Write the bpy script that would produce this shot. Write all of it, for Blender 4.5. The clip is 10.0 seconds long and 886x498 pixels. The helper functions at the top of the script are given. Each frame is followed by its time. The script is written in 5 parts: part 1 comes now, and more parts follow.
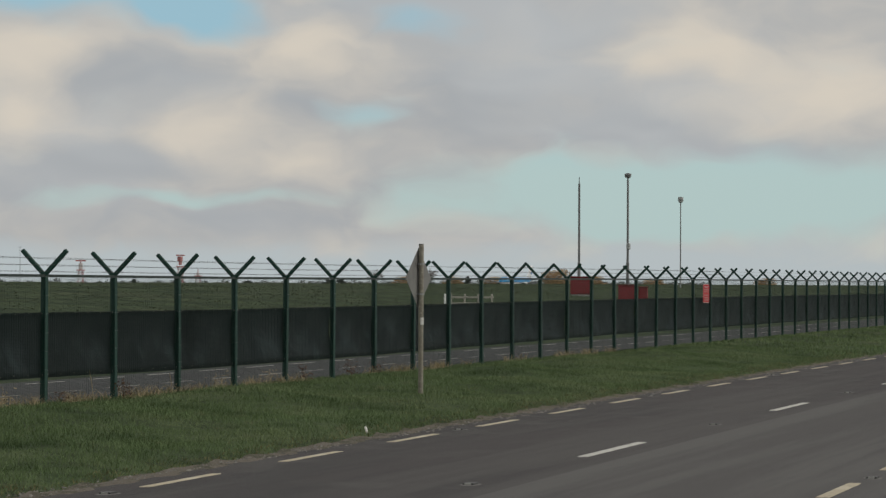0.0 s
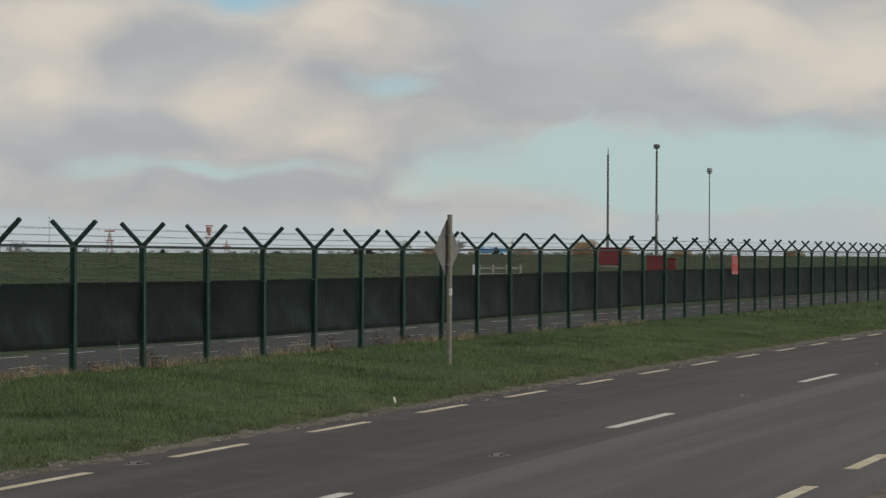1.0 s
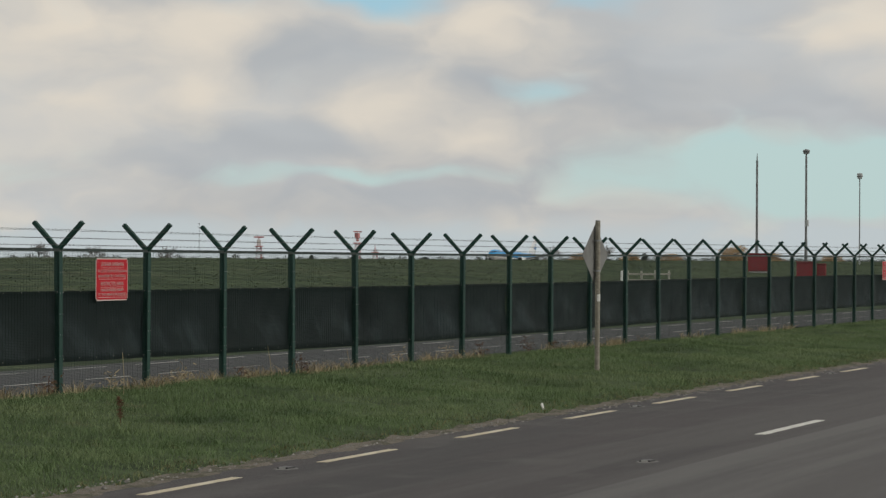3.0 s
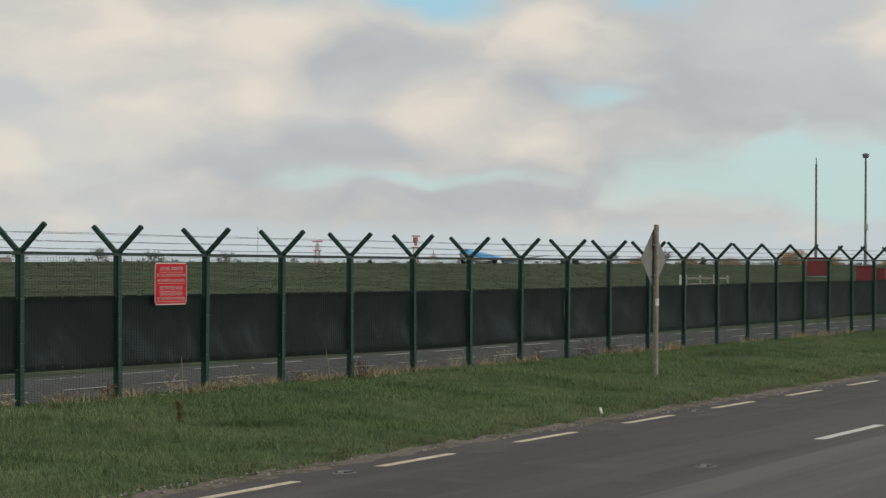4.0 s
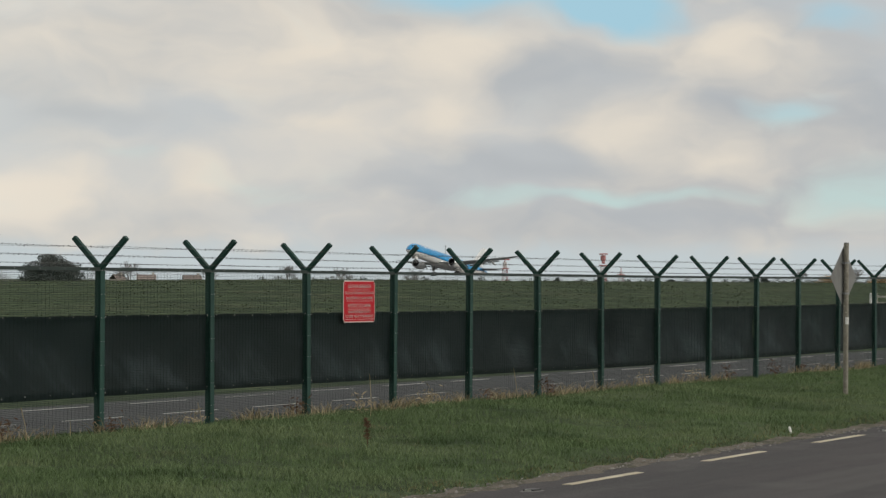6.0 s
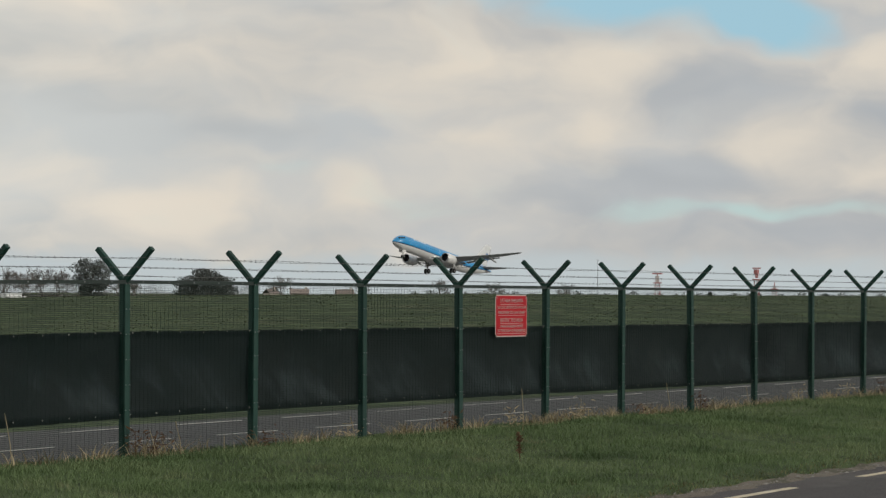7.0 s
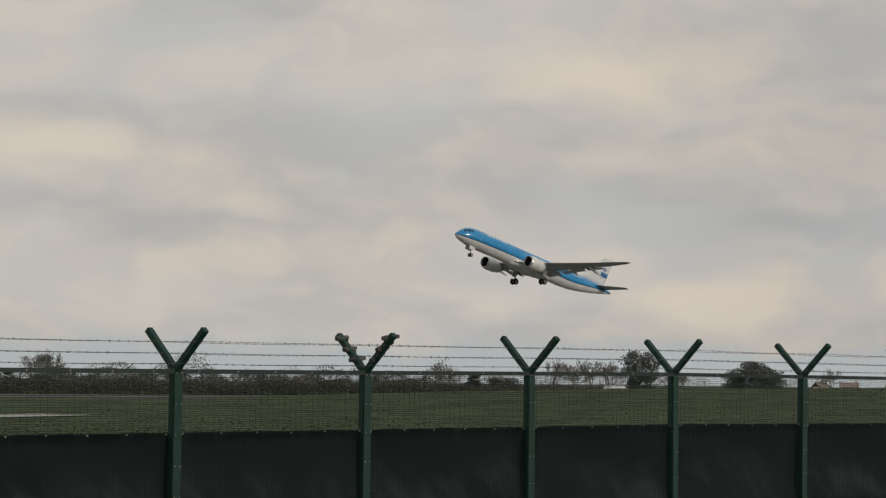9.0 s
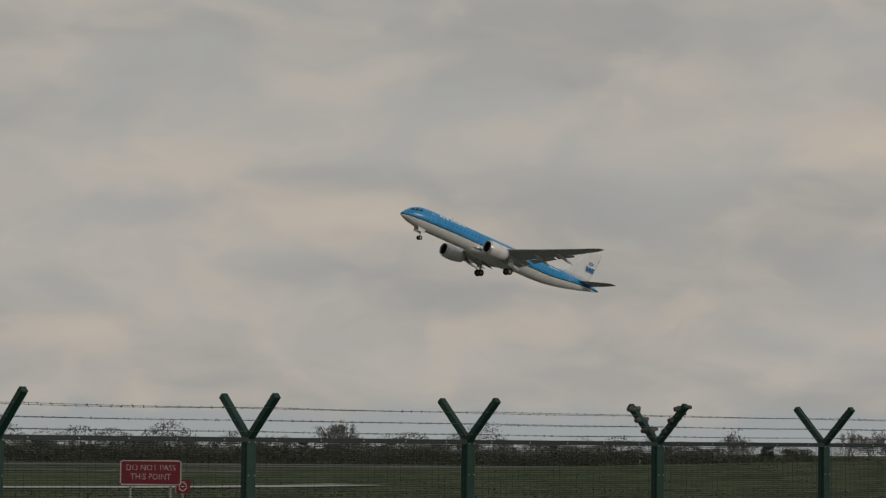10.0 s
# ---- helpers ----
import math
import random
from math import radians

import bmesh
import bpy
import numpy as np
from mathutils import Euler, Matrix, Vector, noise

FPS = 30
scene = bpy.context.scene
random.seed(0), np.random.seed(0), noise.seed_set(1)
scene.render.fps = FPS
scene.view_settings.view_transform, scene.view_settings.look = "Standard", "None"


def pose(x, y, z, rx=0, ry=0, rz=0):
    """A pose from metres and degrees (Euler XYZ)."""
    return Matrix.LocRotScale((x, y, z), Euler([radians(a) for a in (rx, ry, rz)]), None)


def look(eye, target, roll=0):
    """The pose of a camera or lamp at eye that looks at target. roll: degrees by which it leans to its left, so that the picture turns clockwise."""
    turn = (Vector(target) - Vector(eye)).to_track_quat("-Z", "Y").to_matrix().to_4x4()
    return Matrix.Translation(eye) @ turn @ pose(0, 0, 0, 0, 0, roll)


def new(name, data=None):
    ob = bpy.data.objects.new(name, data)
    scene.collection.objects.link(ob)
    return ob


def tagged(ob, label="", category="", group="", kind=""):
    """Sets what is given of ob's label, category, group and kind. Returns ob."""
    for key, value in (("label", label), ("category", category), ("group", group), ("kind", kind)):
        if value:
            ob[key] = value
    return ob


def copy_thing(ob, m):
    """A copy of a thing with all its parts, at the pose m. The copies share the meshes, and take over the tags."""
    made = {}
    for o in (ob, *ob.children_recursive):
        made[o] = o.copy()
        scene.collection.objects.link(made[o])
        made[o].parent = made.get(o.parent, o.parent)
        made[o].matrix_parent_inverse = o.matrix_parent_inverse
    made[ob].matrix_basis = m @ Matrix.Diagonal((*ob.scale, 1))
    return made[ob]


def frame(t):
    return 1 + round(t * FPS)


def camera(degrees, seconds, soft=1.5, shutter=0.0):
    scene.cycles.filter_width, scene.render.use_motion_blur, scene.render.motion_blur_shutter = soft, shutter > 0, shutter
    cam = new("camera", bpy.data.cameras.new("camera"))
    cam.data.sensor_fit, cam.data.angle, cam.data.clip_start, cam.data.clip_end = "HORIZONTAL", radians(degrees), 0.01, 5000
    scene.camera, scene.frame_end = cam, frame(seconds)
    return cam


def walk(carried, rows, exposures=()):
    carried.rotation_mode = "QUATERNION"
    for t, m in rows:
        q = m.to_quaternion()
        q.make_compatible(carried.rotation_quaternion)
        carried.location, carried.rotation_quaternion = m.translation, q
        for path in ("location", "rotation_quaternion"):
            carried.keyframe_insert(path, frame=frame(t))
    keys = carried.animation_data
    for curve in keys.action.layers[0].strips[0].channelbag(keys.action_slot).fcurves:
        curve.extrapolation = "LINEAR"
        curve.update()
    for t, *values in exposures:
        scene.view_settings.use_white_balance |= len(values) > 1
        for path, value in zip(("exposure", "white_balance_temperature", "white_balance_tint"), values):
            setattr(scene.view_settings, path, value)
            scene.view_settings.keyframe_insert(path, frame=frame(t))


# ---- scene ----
# The camera stands on the near verge of a road and pans left with the aircraft.
cam = camera(18.49, 10.0, soft=1.35)
EYE = 1.742
PAN = [  # seconds, yaw, pitch, roll
    (0.0, -72.452, 0.731, 0.225), (0.5, -72.201, 0.352, 0.247), (1.0, -71.854, 0.114, 0.290), (1.5, -71.455, 0.156, 0.285),
    (2.0, -70.371, 0.232, 0.260), (2.5, -69.431, 0.229, 0.285), (4.0, -67.513, 0.305, 0.285), (4.5, -66.703, 0.413, 0.300),
    (5.0, -65.674, 0.522, 0.312), (6.5, -62.156, 0.768, 0.341), (7.0, -60.363, 0.945, 0.323), (7.5, -58.334, 1.189, 0.330),
    (8.0, -55.481, 1.563, 0.438), (8.5, -52.459, 2.130, 0.501), (9.0, -48.839, 2.797, 0.659), (9.5, -46.141, 3.356, 0.733), (10.0, -42.682, 4.205, 0.805)]
EXPOSURES = [(0.0, -0.25, 6270, 7.2), (2.5, -0.13, 6270, 7.2), (4.0, 0.0, 6260, 7.2), (5.0, 0.04, 6260, 7.2), (6.5, -0.05, 6280, 7.0), (7.5, -0.11, 6300, 7.5), (8.5, -0.17, 6450, 9.5), (9.0, -0.40, 6480, 9.8), (9.5, -0.60, 6480, 10.0), (10.0, -0.80, 6480, 10.0)]
walk(cam, [(t, pose(0, 0, EYE, 0, 0, yaw) @ pose(0, 0, 0, 90 + pitch, 0, 0) @ pose(0, 0, 0, 0, 0, roll)) for t, yaw, pitch, roll in PAN], EXPOSURES)

# ---- sky and light: broken cloud after a bright afternoon, sun low behind the cloud ----
world = bpy.data.worlds.new("sky")
scene.world = world
world.use_nodes = True
WT = world.node_tree
WT.nodes.clear()


def wnode(kind, **kw):
    n = WT.nodes.new(kind)
    for key, value in kw.items():
        n.inputs[int(key[1:])].default_value = value
    return n


def wmath(op, a, b=None, c=None, clamp=False):
    n = WT.nodes.new("ShaderNodeMath")
    n.operation, n.use_clamp = op, clamp
    for slot, v in zip(n.inputs, (a, b, c)):
        if v is None:
            continue
        if isinstance(v, (int, float)):
            slot.default_value = v
        else:
            WT.links.new(v, slot)
    return n.outputs[0]


def wmix(fac, a, b, kind="MIX"):
    n = WT.nodes.new("ShaderNodeMix")
    n.data_type, n.blend_type, n.clamp_factor = "RGBA", kind, True
    for slot, v in ((n.inputs[0], fac), (n.inputs[6], a), (n.inputs[7], b)):
        if isinstance(v, (int, float)):
            slot.default_value = v
        elif isinstance(v, tuple):
            slot.default_value = (*v, 1)
        else:
            WT.links.new(v, slot)
    return n.outputs[2]


def wramp(v, lo, hi):
    n = WT.nodes.new("ShaderNodeMapRange")
    n.interpolation_type = "SMOOTHSTEP"
    WT.links.new(v, n.inputs[0])
    n.inputs[1].default_value, n.inputs[2].default_value = lo, hi
    return n.outputs[0]


coords = WT.nodes.new("ShaderNodeTexCoord")
split = WT.nodes.new("ShaderNodeSeparateXYZ")
WT.links.new(coords.outputs["Generated"], split.inputs[0])
AZ = wmath("MULTIPLY", wmath("ARCTAN2", split.outputs[0], split.outputs[1]), 57.2958)  # degrees
EL = wmath("MULTIPLY", wmath("ARCSINE", split.outputs[2]), 57.2958)


def cloud_noise(sx, sy, seed, detail=5.0, rough=0.5, warp=0.0):
    joined = WT.nodes.new("ShaderNodeCombineXYZ")
    WT.links.new(wmath("MULTIPLY", AZ, sx), joined.inputs[0])
    WT.links.new(wmath("MULTIPLY", EL, sy), joined.inputs[1])
    joined.inputs[2].default_value = seed
    n = WT.nodes.new("ShaderNodeTexNoise")
    n.inputs["Scale"].default_value, n.inputs["Detail"].default_value = 1.0, detail
    n.inputs["Roughness"].default_value, n.inputs["Distortion"].default_value = rough, warp
    WT.links.new(joined.outputs[0], n.inputs["Vector"])
    return n.outputs[0]


def hump(az, el, wide, high):
    """A soft-edged opening or bank of cloud at a bearing and height, in degrees."""
    a = wmath("DIVIDE", wmath("SUBTRACT", AZ, az), wide)
    b = wmath("DIVIDE", wmath("SUBTRACT", EL, el), high)
    return wmath("EXPONENT", wmath("MULTIPLY", wmath("ADD", wmath("MULTIPLY", a, a), wmath("MULTIPLY", b, b)), -1.0))


sky = WT.nodes.new("ShaderNodeTexSky")
sky.sky_type, sky.sun_disc, sky.sun_elevation, sky.sun_rotation = "NISHITA", False, radians(14), radians(165)
sky.air_density, sky.dust_density, sky.ozone_density = 1.0, 0.6, 3.0
blue = wmix(1.0, sky.outputs[0], (0.10, 0.10, 0.10), "MULTIPLY")
high = wramp(EL, 2.2, 5.0)
blue = wmix(0.85, blue, wmix(high, (0.58, 0.72, 0.70), (0.42, 0.64, 0.75)))

# billowing: the cloud field is bent by two sizes of turbulence so that banks and openings have ragged edges
BARE_AZ, BARE_EL = AZ, EL
curl_a, curl_b = cloud_noise(0.33, 0.55, 21.0, 2.5, 0.5), cloud_noise(0.33, 0.55, 34.0, 2.5, 0.5)
AZ = wmath("ADD", BARE_AZ, wmath("MULTIPLY", wmath("SUBTRACT", curl_a, 0.5), 3.4))
EL = wmath("ADD", BARE_EL, wmath("MULTIPLY", wmath("SUBTRACT", curl_b, 0.5), 1.5))
fine = cloud_noise(0.50, 0.95, 3.1, 5.0, 0.48, 0.2)
broad = cloud_noise(0.115, 0.36, 7.7, 3.0, 0.5, 0.2)
lit = cloud_noise(0.30, 0.65, 12.4, 4.0, 0.5, 0.3)


def field(banks):
    total = None
    for az, el, wide, high_, much in banks:
        one = wmath("MULTIPLY", hump(az, el, wide, high_), much)
        total = one if total is None else wmath("ADD", total, one)
    return total


# openings: bearing, height, half width and half height in degrees, strength
OPENINGS = ((67.2, 5.82, 1.3, 0.60, 1.25), (64.4, 6.4, 1.9, 0.8, 1.2), (61.6, 7.5, 1.3, 1.0, 1.2), (72.0, 5.45, 1.1, 0.30, 0.62), (70.7, 3.6, 1.0, 0.45, 0.62), (77.5, 1.88, 5.4, 0.85, 1.5),
            (86.5, 2.4, 4.0, 1.4, 0.9), (66.4, 1.75, 3.0, 0.26, 0.75), (59.6, 2.05, 1.2, 0.28, 0.42), (57.0, 2.5, 1.0, 0.2, 0.35), (60.2, 1.65, 1.0, 0.25, 0.4), (35.6, 7.3, 0.8, 0.5, 0.3))
open_sky = wramp(wmath("ADD", field(OPENINGS), wmath("MULTIPLY", wmath("SUBTRACT", fine, 0.5), 1.1)), 0.10, 0.95)
# cloud shoulders that the low sun reaches, and the shaded bases between them
LIT = ((60.6, 5.0, 2.4, 0.8, 0.24), (63.8, 3.5, 1.0, 0.45, 0.18), (67.25, 3.15, 1.0, 0.42, 0.28), (69.6, 5.05, 1.4, 0.42, 0.26), (69.6, 2.55, 1.3, 0.36, 0.24), (77.4, 4.7, 1.0, 0.6, 0.25), (80.3, 3.9, 1.5, 0.7, 0.28),
       (63.5, 4.7, 1.2, 0.5, 0.22), (58.5, 2.1, 1.0, 0.4, 0.2), (54.2, 4.8, 2.5, 0.6, 0.20), (55.0, 1.85, 1.6, 0.4, 0.22), (61.0, 3.2, 1.6, 0.35, 0.18), (52.4, 6.6, 3.0, 0.7, 0.18), (46.6, 2.8, 2.0, 0.5, 0.2),
       (40.7, 4.85, 1.8, 0.42, 0.22), (37.4, 6.3, 1.1, 0.7, 0.2), (40.1, 7.6, 1.0, 0.5, 0.16), (34.4, 2.4, 1.8, 0.5, 0.25), (51.2, 2.7, 1.4, 0.4, 0.15))
SHADED = ((66.1, 4.25, 1.6, 0.5, 0.13), (73.5, 4.35, 1.8, 0.6, 0.26), (76.0, 3.2, 2.0, 0.35, 0.26), (63.8, 2.1, 1.9, 0.42, 0.15), (79.7, 2.75, 1.4, 0.3, 0.16), (69.6, 3.8, 0.9, 0.35, 0.16), (71.6, 5.85, 1.8, 0.25, 0.2),
          (75.2, 5.5, 1.2, 0.5, 0.15), (65.6, 2.55, 1.7, 0.32, 0.12), (58.0, 3.3, 2.0, 0.4, 0.15), (53.6, 3.3, 2.2, 0.45, 0.15), (46.4, 5.1, 2.5, 0.5, 0.18), (51.5, 4.1, 2.0, 0.35, 0.13), (36.9, 8.1, 1.3, 0.5, 0.22),
          (42.9, 7.3, 1.8, 0.5, 0.2), (47.6, 5.6, 1.6, 0.4, 0.14), (48.8, 2.6, 1.8, 0.4, 0.17), (35.9, 4.9, 1.4, 0.4, 0.16), (43.8, 3.1, 2.0, 0.4, 0.15))
swell = wmath("SUBTRACT", field(LIT), field(SHADED))
# cloud colour: blue-grey bases, cream where the low sun reaches them
tone = wramp(wmath("ADD", swell, wmath("ADD", wmath("MULTIPLY", lit, 0.55), wmath("MULTIPLY", fine, 0.45))), 0.30, 0.86)
AZ, EL = BARE_AZ, BARE_EL
shade = wmix(wramp(AZ, 63.0, 48.0), wmix(wramp(broad, 0.35, 0.65), (0.46, 0.465, 0.475), (0.56, 0.56, 0.56)), wmix(wramp(broad, 0.35, 0.65), (0.515, 0.51, 0.49), (0.60, 0.595, 0.57)))
cloud = wmix(tone, shade, (0.80, 0.705, 0.595))
# the cover thins and brightens towards the north
cloud = wmix(1.0, cloud, wmix(wramp(AZ, 58.0, 50.0), (1.0, 1.0, 1.0), (1.09, 1.09, 1.09)), "MULTIPLY")
# low bank of flat grey cloud over the horizon
bank = wramp(wmath("ADD", EL, wmath("MULTIPLY", wmath("SUBTRACT", fine, 0.5), 1.3)), 1.05, 0.45)
under = wmix(bank, wmix(open_sky, cloud, blue), (0.555, 0.59, 0.595))
# far round the sky goes on as even cloud
backdrop_shader = WT.nodes.new("ShaderNodeBackground")
WT.links.new(under, backdrop_shader.inputs[0])
backdrop_shader.inputs[1].default_value = 1.0
world_out = WT.nodes.new("ShaderNodeOutputWorld")
WT.links.new(backdrop_shader.outputs[0], world_out.inputs[0])

sun = new("sun", bpy.data.lights.new("sun", "SUN"))
sun.data.energy, sun.data.angle, sun.data.color = 1.2, radians(12), (1.0, 0.92, 0.8)
sun.matrix_world = look((0, 0, 60), (0 + 60 * math.sin(radians(-15)), 60 * math.cos(radians(-15)), 60 - 15.5))

# ---- materials ----
MATS = {}


def material(name, base, rough=0.7, metal=0.0, scales=(), bump=0.0, bump_scale=40.0, spec=0.5, vary=0.0, island=0.0, coat=0.0):
    """A surface: base colour, layers (noise scale, colour, low, high) mixed over it, fine relief, and change from piece to piece."""
    if name in MATS:
        return MATS[name]
    m = bpy.data.materials.new(name)
    m.use_nodes = True
    t = m.node_tree
    b = t.nodes["Principled BSDF"]
    b.inputs["Roughness"].default_value, b.inputs["Metallic"].default_value = rough, metal
    b.inputs["Specular IOR Level"].default_value = spec
    b.inputs["Coat Weight"].default_value = coat
    co = t.nodes.new("ShaderNodeTexCoord")
    col = t.nodes.new("ShaderNodeRGB")
    col.outputs[0].default_value = (*base, 1)
    last = col.outputs[0]
    for k, (scale, colour, lo, hi) in enumerate(scales):
        n = t.nodes.new("ShaderNodeTexNoise")
        mp = t.nodes.new("ShaderNodeMapping")
        mp.inputs["Location"].default_value = (k * 7.3, k * 3.1, k * 1.7)
        if isinstance(scale, tuple):
            mp.inputs["Scale"].default_value = scale
            n.inputs["Scale"].default_value = 1.0
        else:
            n.inputs["Scale"].default_value = scale
        n.inputs["Detail"].default_value, n.inputs["Roughness"].default_value = 5.0, 0.6
        t.links.new(co.outputs["Object"], mp.inputs[0])
        t.links.new(mp.outputs[0], n.inputs["Vector"])
        r = t.nodes.new("ShaderNodeMapRange")
        r.interpolation_type = "SMOOTHSTEP"
        r.inputs[1].default_value, r.inputs[2].default_value = lo, hi
        t.links.new(n.outputs[0], r.inputs[0])
        mx = t.nodes.new("ShaderNodeMix")
        mx.data_type = "RGBA"
        t.links.new(r.outputs[0], mx.inputs[0])
        t.links.new(last, mx.inputs[6])
        mx.inputs[7].default_value = (*colour, 1)
        last = mx.outputs[2]
    for amount, node, socket in ((vary, "ShaderNodeObjectInfo", "Random"), (island, "ShaderNodeNewGeometry", "Random Per Island")):
        if amount:
            src = t.nodes.new(node)
            r = t.nodes.new("ShaderNodeMapRange")
            r.inputs[3].default_value, r.inputs[4].default_value = 1 - amount, 1 + amount
            t.links.new(src.outputs[socket], r.inputs[0])
            hsv = t.nodes.new("ShaderNodeHueSaturation")
            t.links.new(r.outputs[0], hsv.inputs["Value"])
            t.links.new(last, hsv.inputs["Color"])
            last = hsv.outputs[0]
    t.links.new(last, b.inputs["Base Color"])
    if bump:
        n = t.nodes.new("ShaderNodeTexNoise")
        n.inputs["Scale"].default_value, n.inputs["Detail"].default_value = bump_scale, 4.0
        t.links.new(co.outputs["Object"], n.inputs["Vector"])
        bp = t.nodes.new("ShaderNodeBump")
        bp.inputs["Strength"].default_value, bp.inputs["Distance"].default_value = bump, 0.02
        t.links.new(n.outputs[0], bp.inputs["Height"])
        t.links.new(bp.outputs[0], b.inputs["Normal"])
    MATS[name] = m
    return m


def glow(name, colour, strength):
    m = material(name, colour)
    b = m.node_tree.nodes["Principled BSDF"]
    b.inputs["Emission Color"].default_value, b.inputs["Emission Strength"].default_value = (*colour, 1), strength
    return m


TURF = material("turf", (0.072, 0.100, 0.050), 0.95, scales=((0.6, (0.096, 0.124, 0.066), 0.42, 0.62), (0.09, (0.108, 0.116, 0.070), 0.5, 0.7), (0.25, (0.042, 0.058, 0.031), 0.46, 0.60), (1.1, (0.040, 0.056, 0.030), 0.50, 0.62), (3.0, (0.050, 0.074, 0.036), 0.5, 0.65)), bump=0.6, bump_scale=9, spec=0.1)
BLADE = material("grass_blade", (0.134, 0.192, 0.084), 0.75, scales=((0.35, (0.172, 0.224, 0.108), 0.42, 0.62), (0.8, (0.080, 0.124, 0.054), 0.50, 0.66), (1.9, (0.19, 0.205, 0.112), 0.58, 0.72)), island=0.25, spec=0.2)
STRAW = material("dry_grass", (0.36, 0.30, 0.19), 0.85, island=0.4, spec=0.2)
EDGESTRAW = material("trampled_edge_grass", (0.20, 0.185, 0.095), 0.9, scales=((2.0, (0.13, 0.15, 0.065), 0.45, 0.6),), island=0.45, spec=0.1)
DOCK = material("dead_dock", (0.11, 0.068, 0.042), 0.9, island=0.35, spec=0.1)
ASPHALT = material("asphalt", (0.068, 0.061, 0.063), 0.86, scales=(((0.10, 1.5, 1), (0.055, 0.052, 0.054), 0.46, 0.6), ((0.03, 0.9, 1), (0.092, 0.086, 0.086), 0.5, 0.68), (0.9, (0.095, 0.089, 0.088), 0.5, 0.75), (55.0, (0.13, 0.125, 0.12), 0.58, 0.7)), bump=0.35, bump_scale=120, spec=0.35)
ASPHALT_OLD = material("pale_worn_asphalt", (0.096, 0.091, 0.091), 0.86, scales=(((0.10, 1.5, 1), (0.088, 0.084, 0.085), 0.46, 0.62), ((0.03, 0.9, 1), (0.128, 0.124, 0.122), 0.5, 0.68), (55.0, (0.15, 0.145, 0.14), 0.58, 0.7)), bump=0.35, bump_scale=120, spec=0.35)
TRACK = material("track_asphalt", (0.082, 0.083, 0.088), 0.9, scales=((0.5, (0.066, 0.067, 0.07), 0.45, 0.65), (30.0, (0.14, 0.14, 0.14), 0.55, 0.7)), bump=0.3, bump_scale=90, spec=0.3)
TAXI = material("taxiway_asphalt", (0.10, 0.102, 0.105), 0.95, scales=((0.02, (0.14, 0.14, 0.14), 0.45, 0.65),), spec=0.1)
CONCRETE = material("pale_concrete", (0.42, 0.42, 0.40), 0.95, scales=((0.05, (0.44, 0.44, 0.43), 0.4, 0.65),), spec=0.3)
GRIT = material("grit", (0.17, 0.15, 0.125), 0.95, scales=((3.0, (0.10, 0.095, 0.07), 0.45, 0.6), (40.0, (0.26, 0.24, 0.21), 0.55, 0.7)), bump=0.8, bump_scale=60, spec=0.2)
STONE = material("pebble", (0.20, 0.19, 0.175), 0.9, island=0.5)
CREAM = material("cream_road_paint", (0.56, 0.49, 0.36), 0.8, scales=((14.0, (0.36, 0.32, 0.25), 0.5, 0.68), (2.0, (0.62, 0.56, 0.44), 0.45, 0.6)), bump=0.2, bump_scale=90)
WHITEPAINT = material("white_road_paint", (0.62, 0.61, 0.57), 0.8, scales=((14.0, (0.42, 0.41, 0.38), 0.5, 0.68),), bump=0.2, bump_scale=90)
GREEN = material("green_coated_steel", (0.007, 0.040, 0.031), 0.55, spec=0.35, scales=((9.0, (0.012, 0.05, 0.039), 0.4, 0.65), (1.2, (0.016, 0.046, 0.039), 0.5, 0.7)), bump=0.05, bump_scale=60, vary=0.12)
DARKGREEN = material("dark_green_wire", (0.014, 0.034, 0.029), 0.6)
SCREEN = material("black_green_screen_cloth", (0.008, 0.018, 0.022), 0.5, bump=0.12, bump_scale=60, vary=0.15, spec=0.5)
ZINC = material("galvanised_steel", (0.32, 0.33, 0.33), 0.5, 0.75, scales=((12.0, (0.24, 0.25, 0.25), 0.45, 0.6),), bump=0.06, bump_scale=50)
STRAINER = material("weathered_tensioner", (0.075, 0.075, 0.072), 0.6, 0.4, scales=((20.0, (0.13, 0.12, 0.11), 0.5, 0.65),))
CLIP = material("pale_clip", (0.36, 0.36, 0.34), 0.5)
WIRE = material("barbed_steel", (0.12, 0.115, 0.11), 0.55, 0.5)
ALU = material("dull_aluminium", (0.20, 0.20, 0.195), 0.6, 0.3, scales=((5.0, (0.16, 0.16, 0.157), 0.42, 0.65),), bump=0.04, bump_scale=30)
POLE = material("weathered_pole", (0.25, 0.235, 0.195), 0.65, 0.25, scales=((6.0, (0.21, 0.19, 0.155), 0.42, 0.62), (30.0, (0.38, 0.36, 0.31), 0.5, 0.7)), bump=0.05, bump_scale=40)
STICKER = material("white_sticker", (0.62, 0.62, 0.6), 0.6, scales=((25.0, (0.5, 0.49, 0.45), 0.5, 0.7),))
# sign red darkened in the base colour, as the stop board stands in the dark
DIMRED = material("dimmed_sign_red", (0.20, 0.010, 0.028), 0.5, scales=((5.0, (0.17, 0.012, 0.026), 0.45, 0.65),), spec=0.4)
DARKRAIL = material("dark_rail", (0.010, 0.022, 0.019), 0.5, scales=((8.0, (0.014, 0.028, 0.024), 0.45, 0.65),))
FIELD = material("field_grass", (0.095, 0.112, 0.066), 0.9, scales=((0.06, (0.135, 0.128, 0.086), 0.5, 0.68), (0.5, (0.112, 0.136, 0.078), 0.42, 0.62), (0.22, (0.074, 0.088, 0.052), 0.46, 0.62), (0.9, (0.10, 0.10, 0.062), 0.55, 0.7)), island=0.25, spec=0.1)
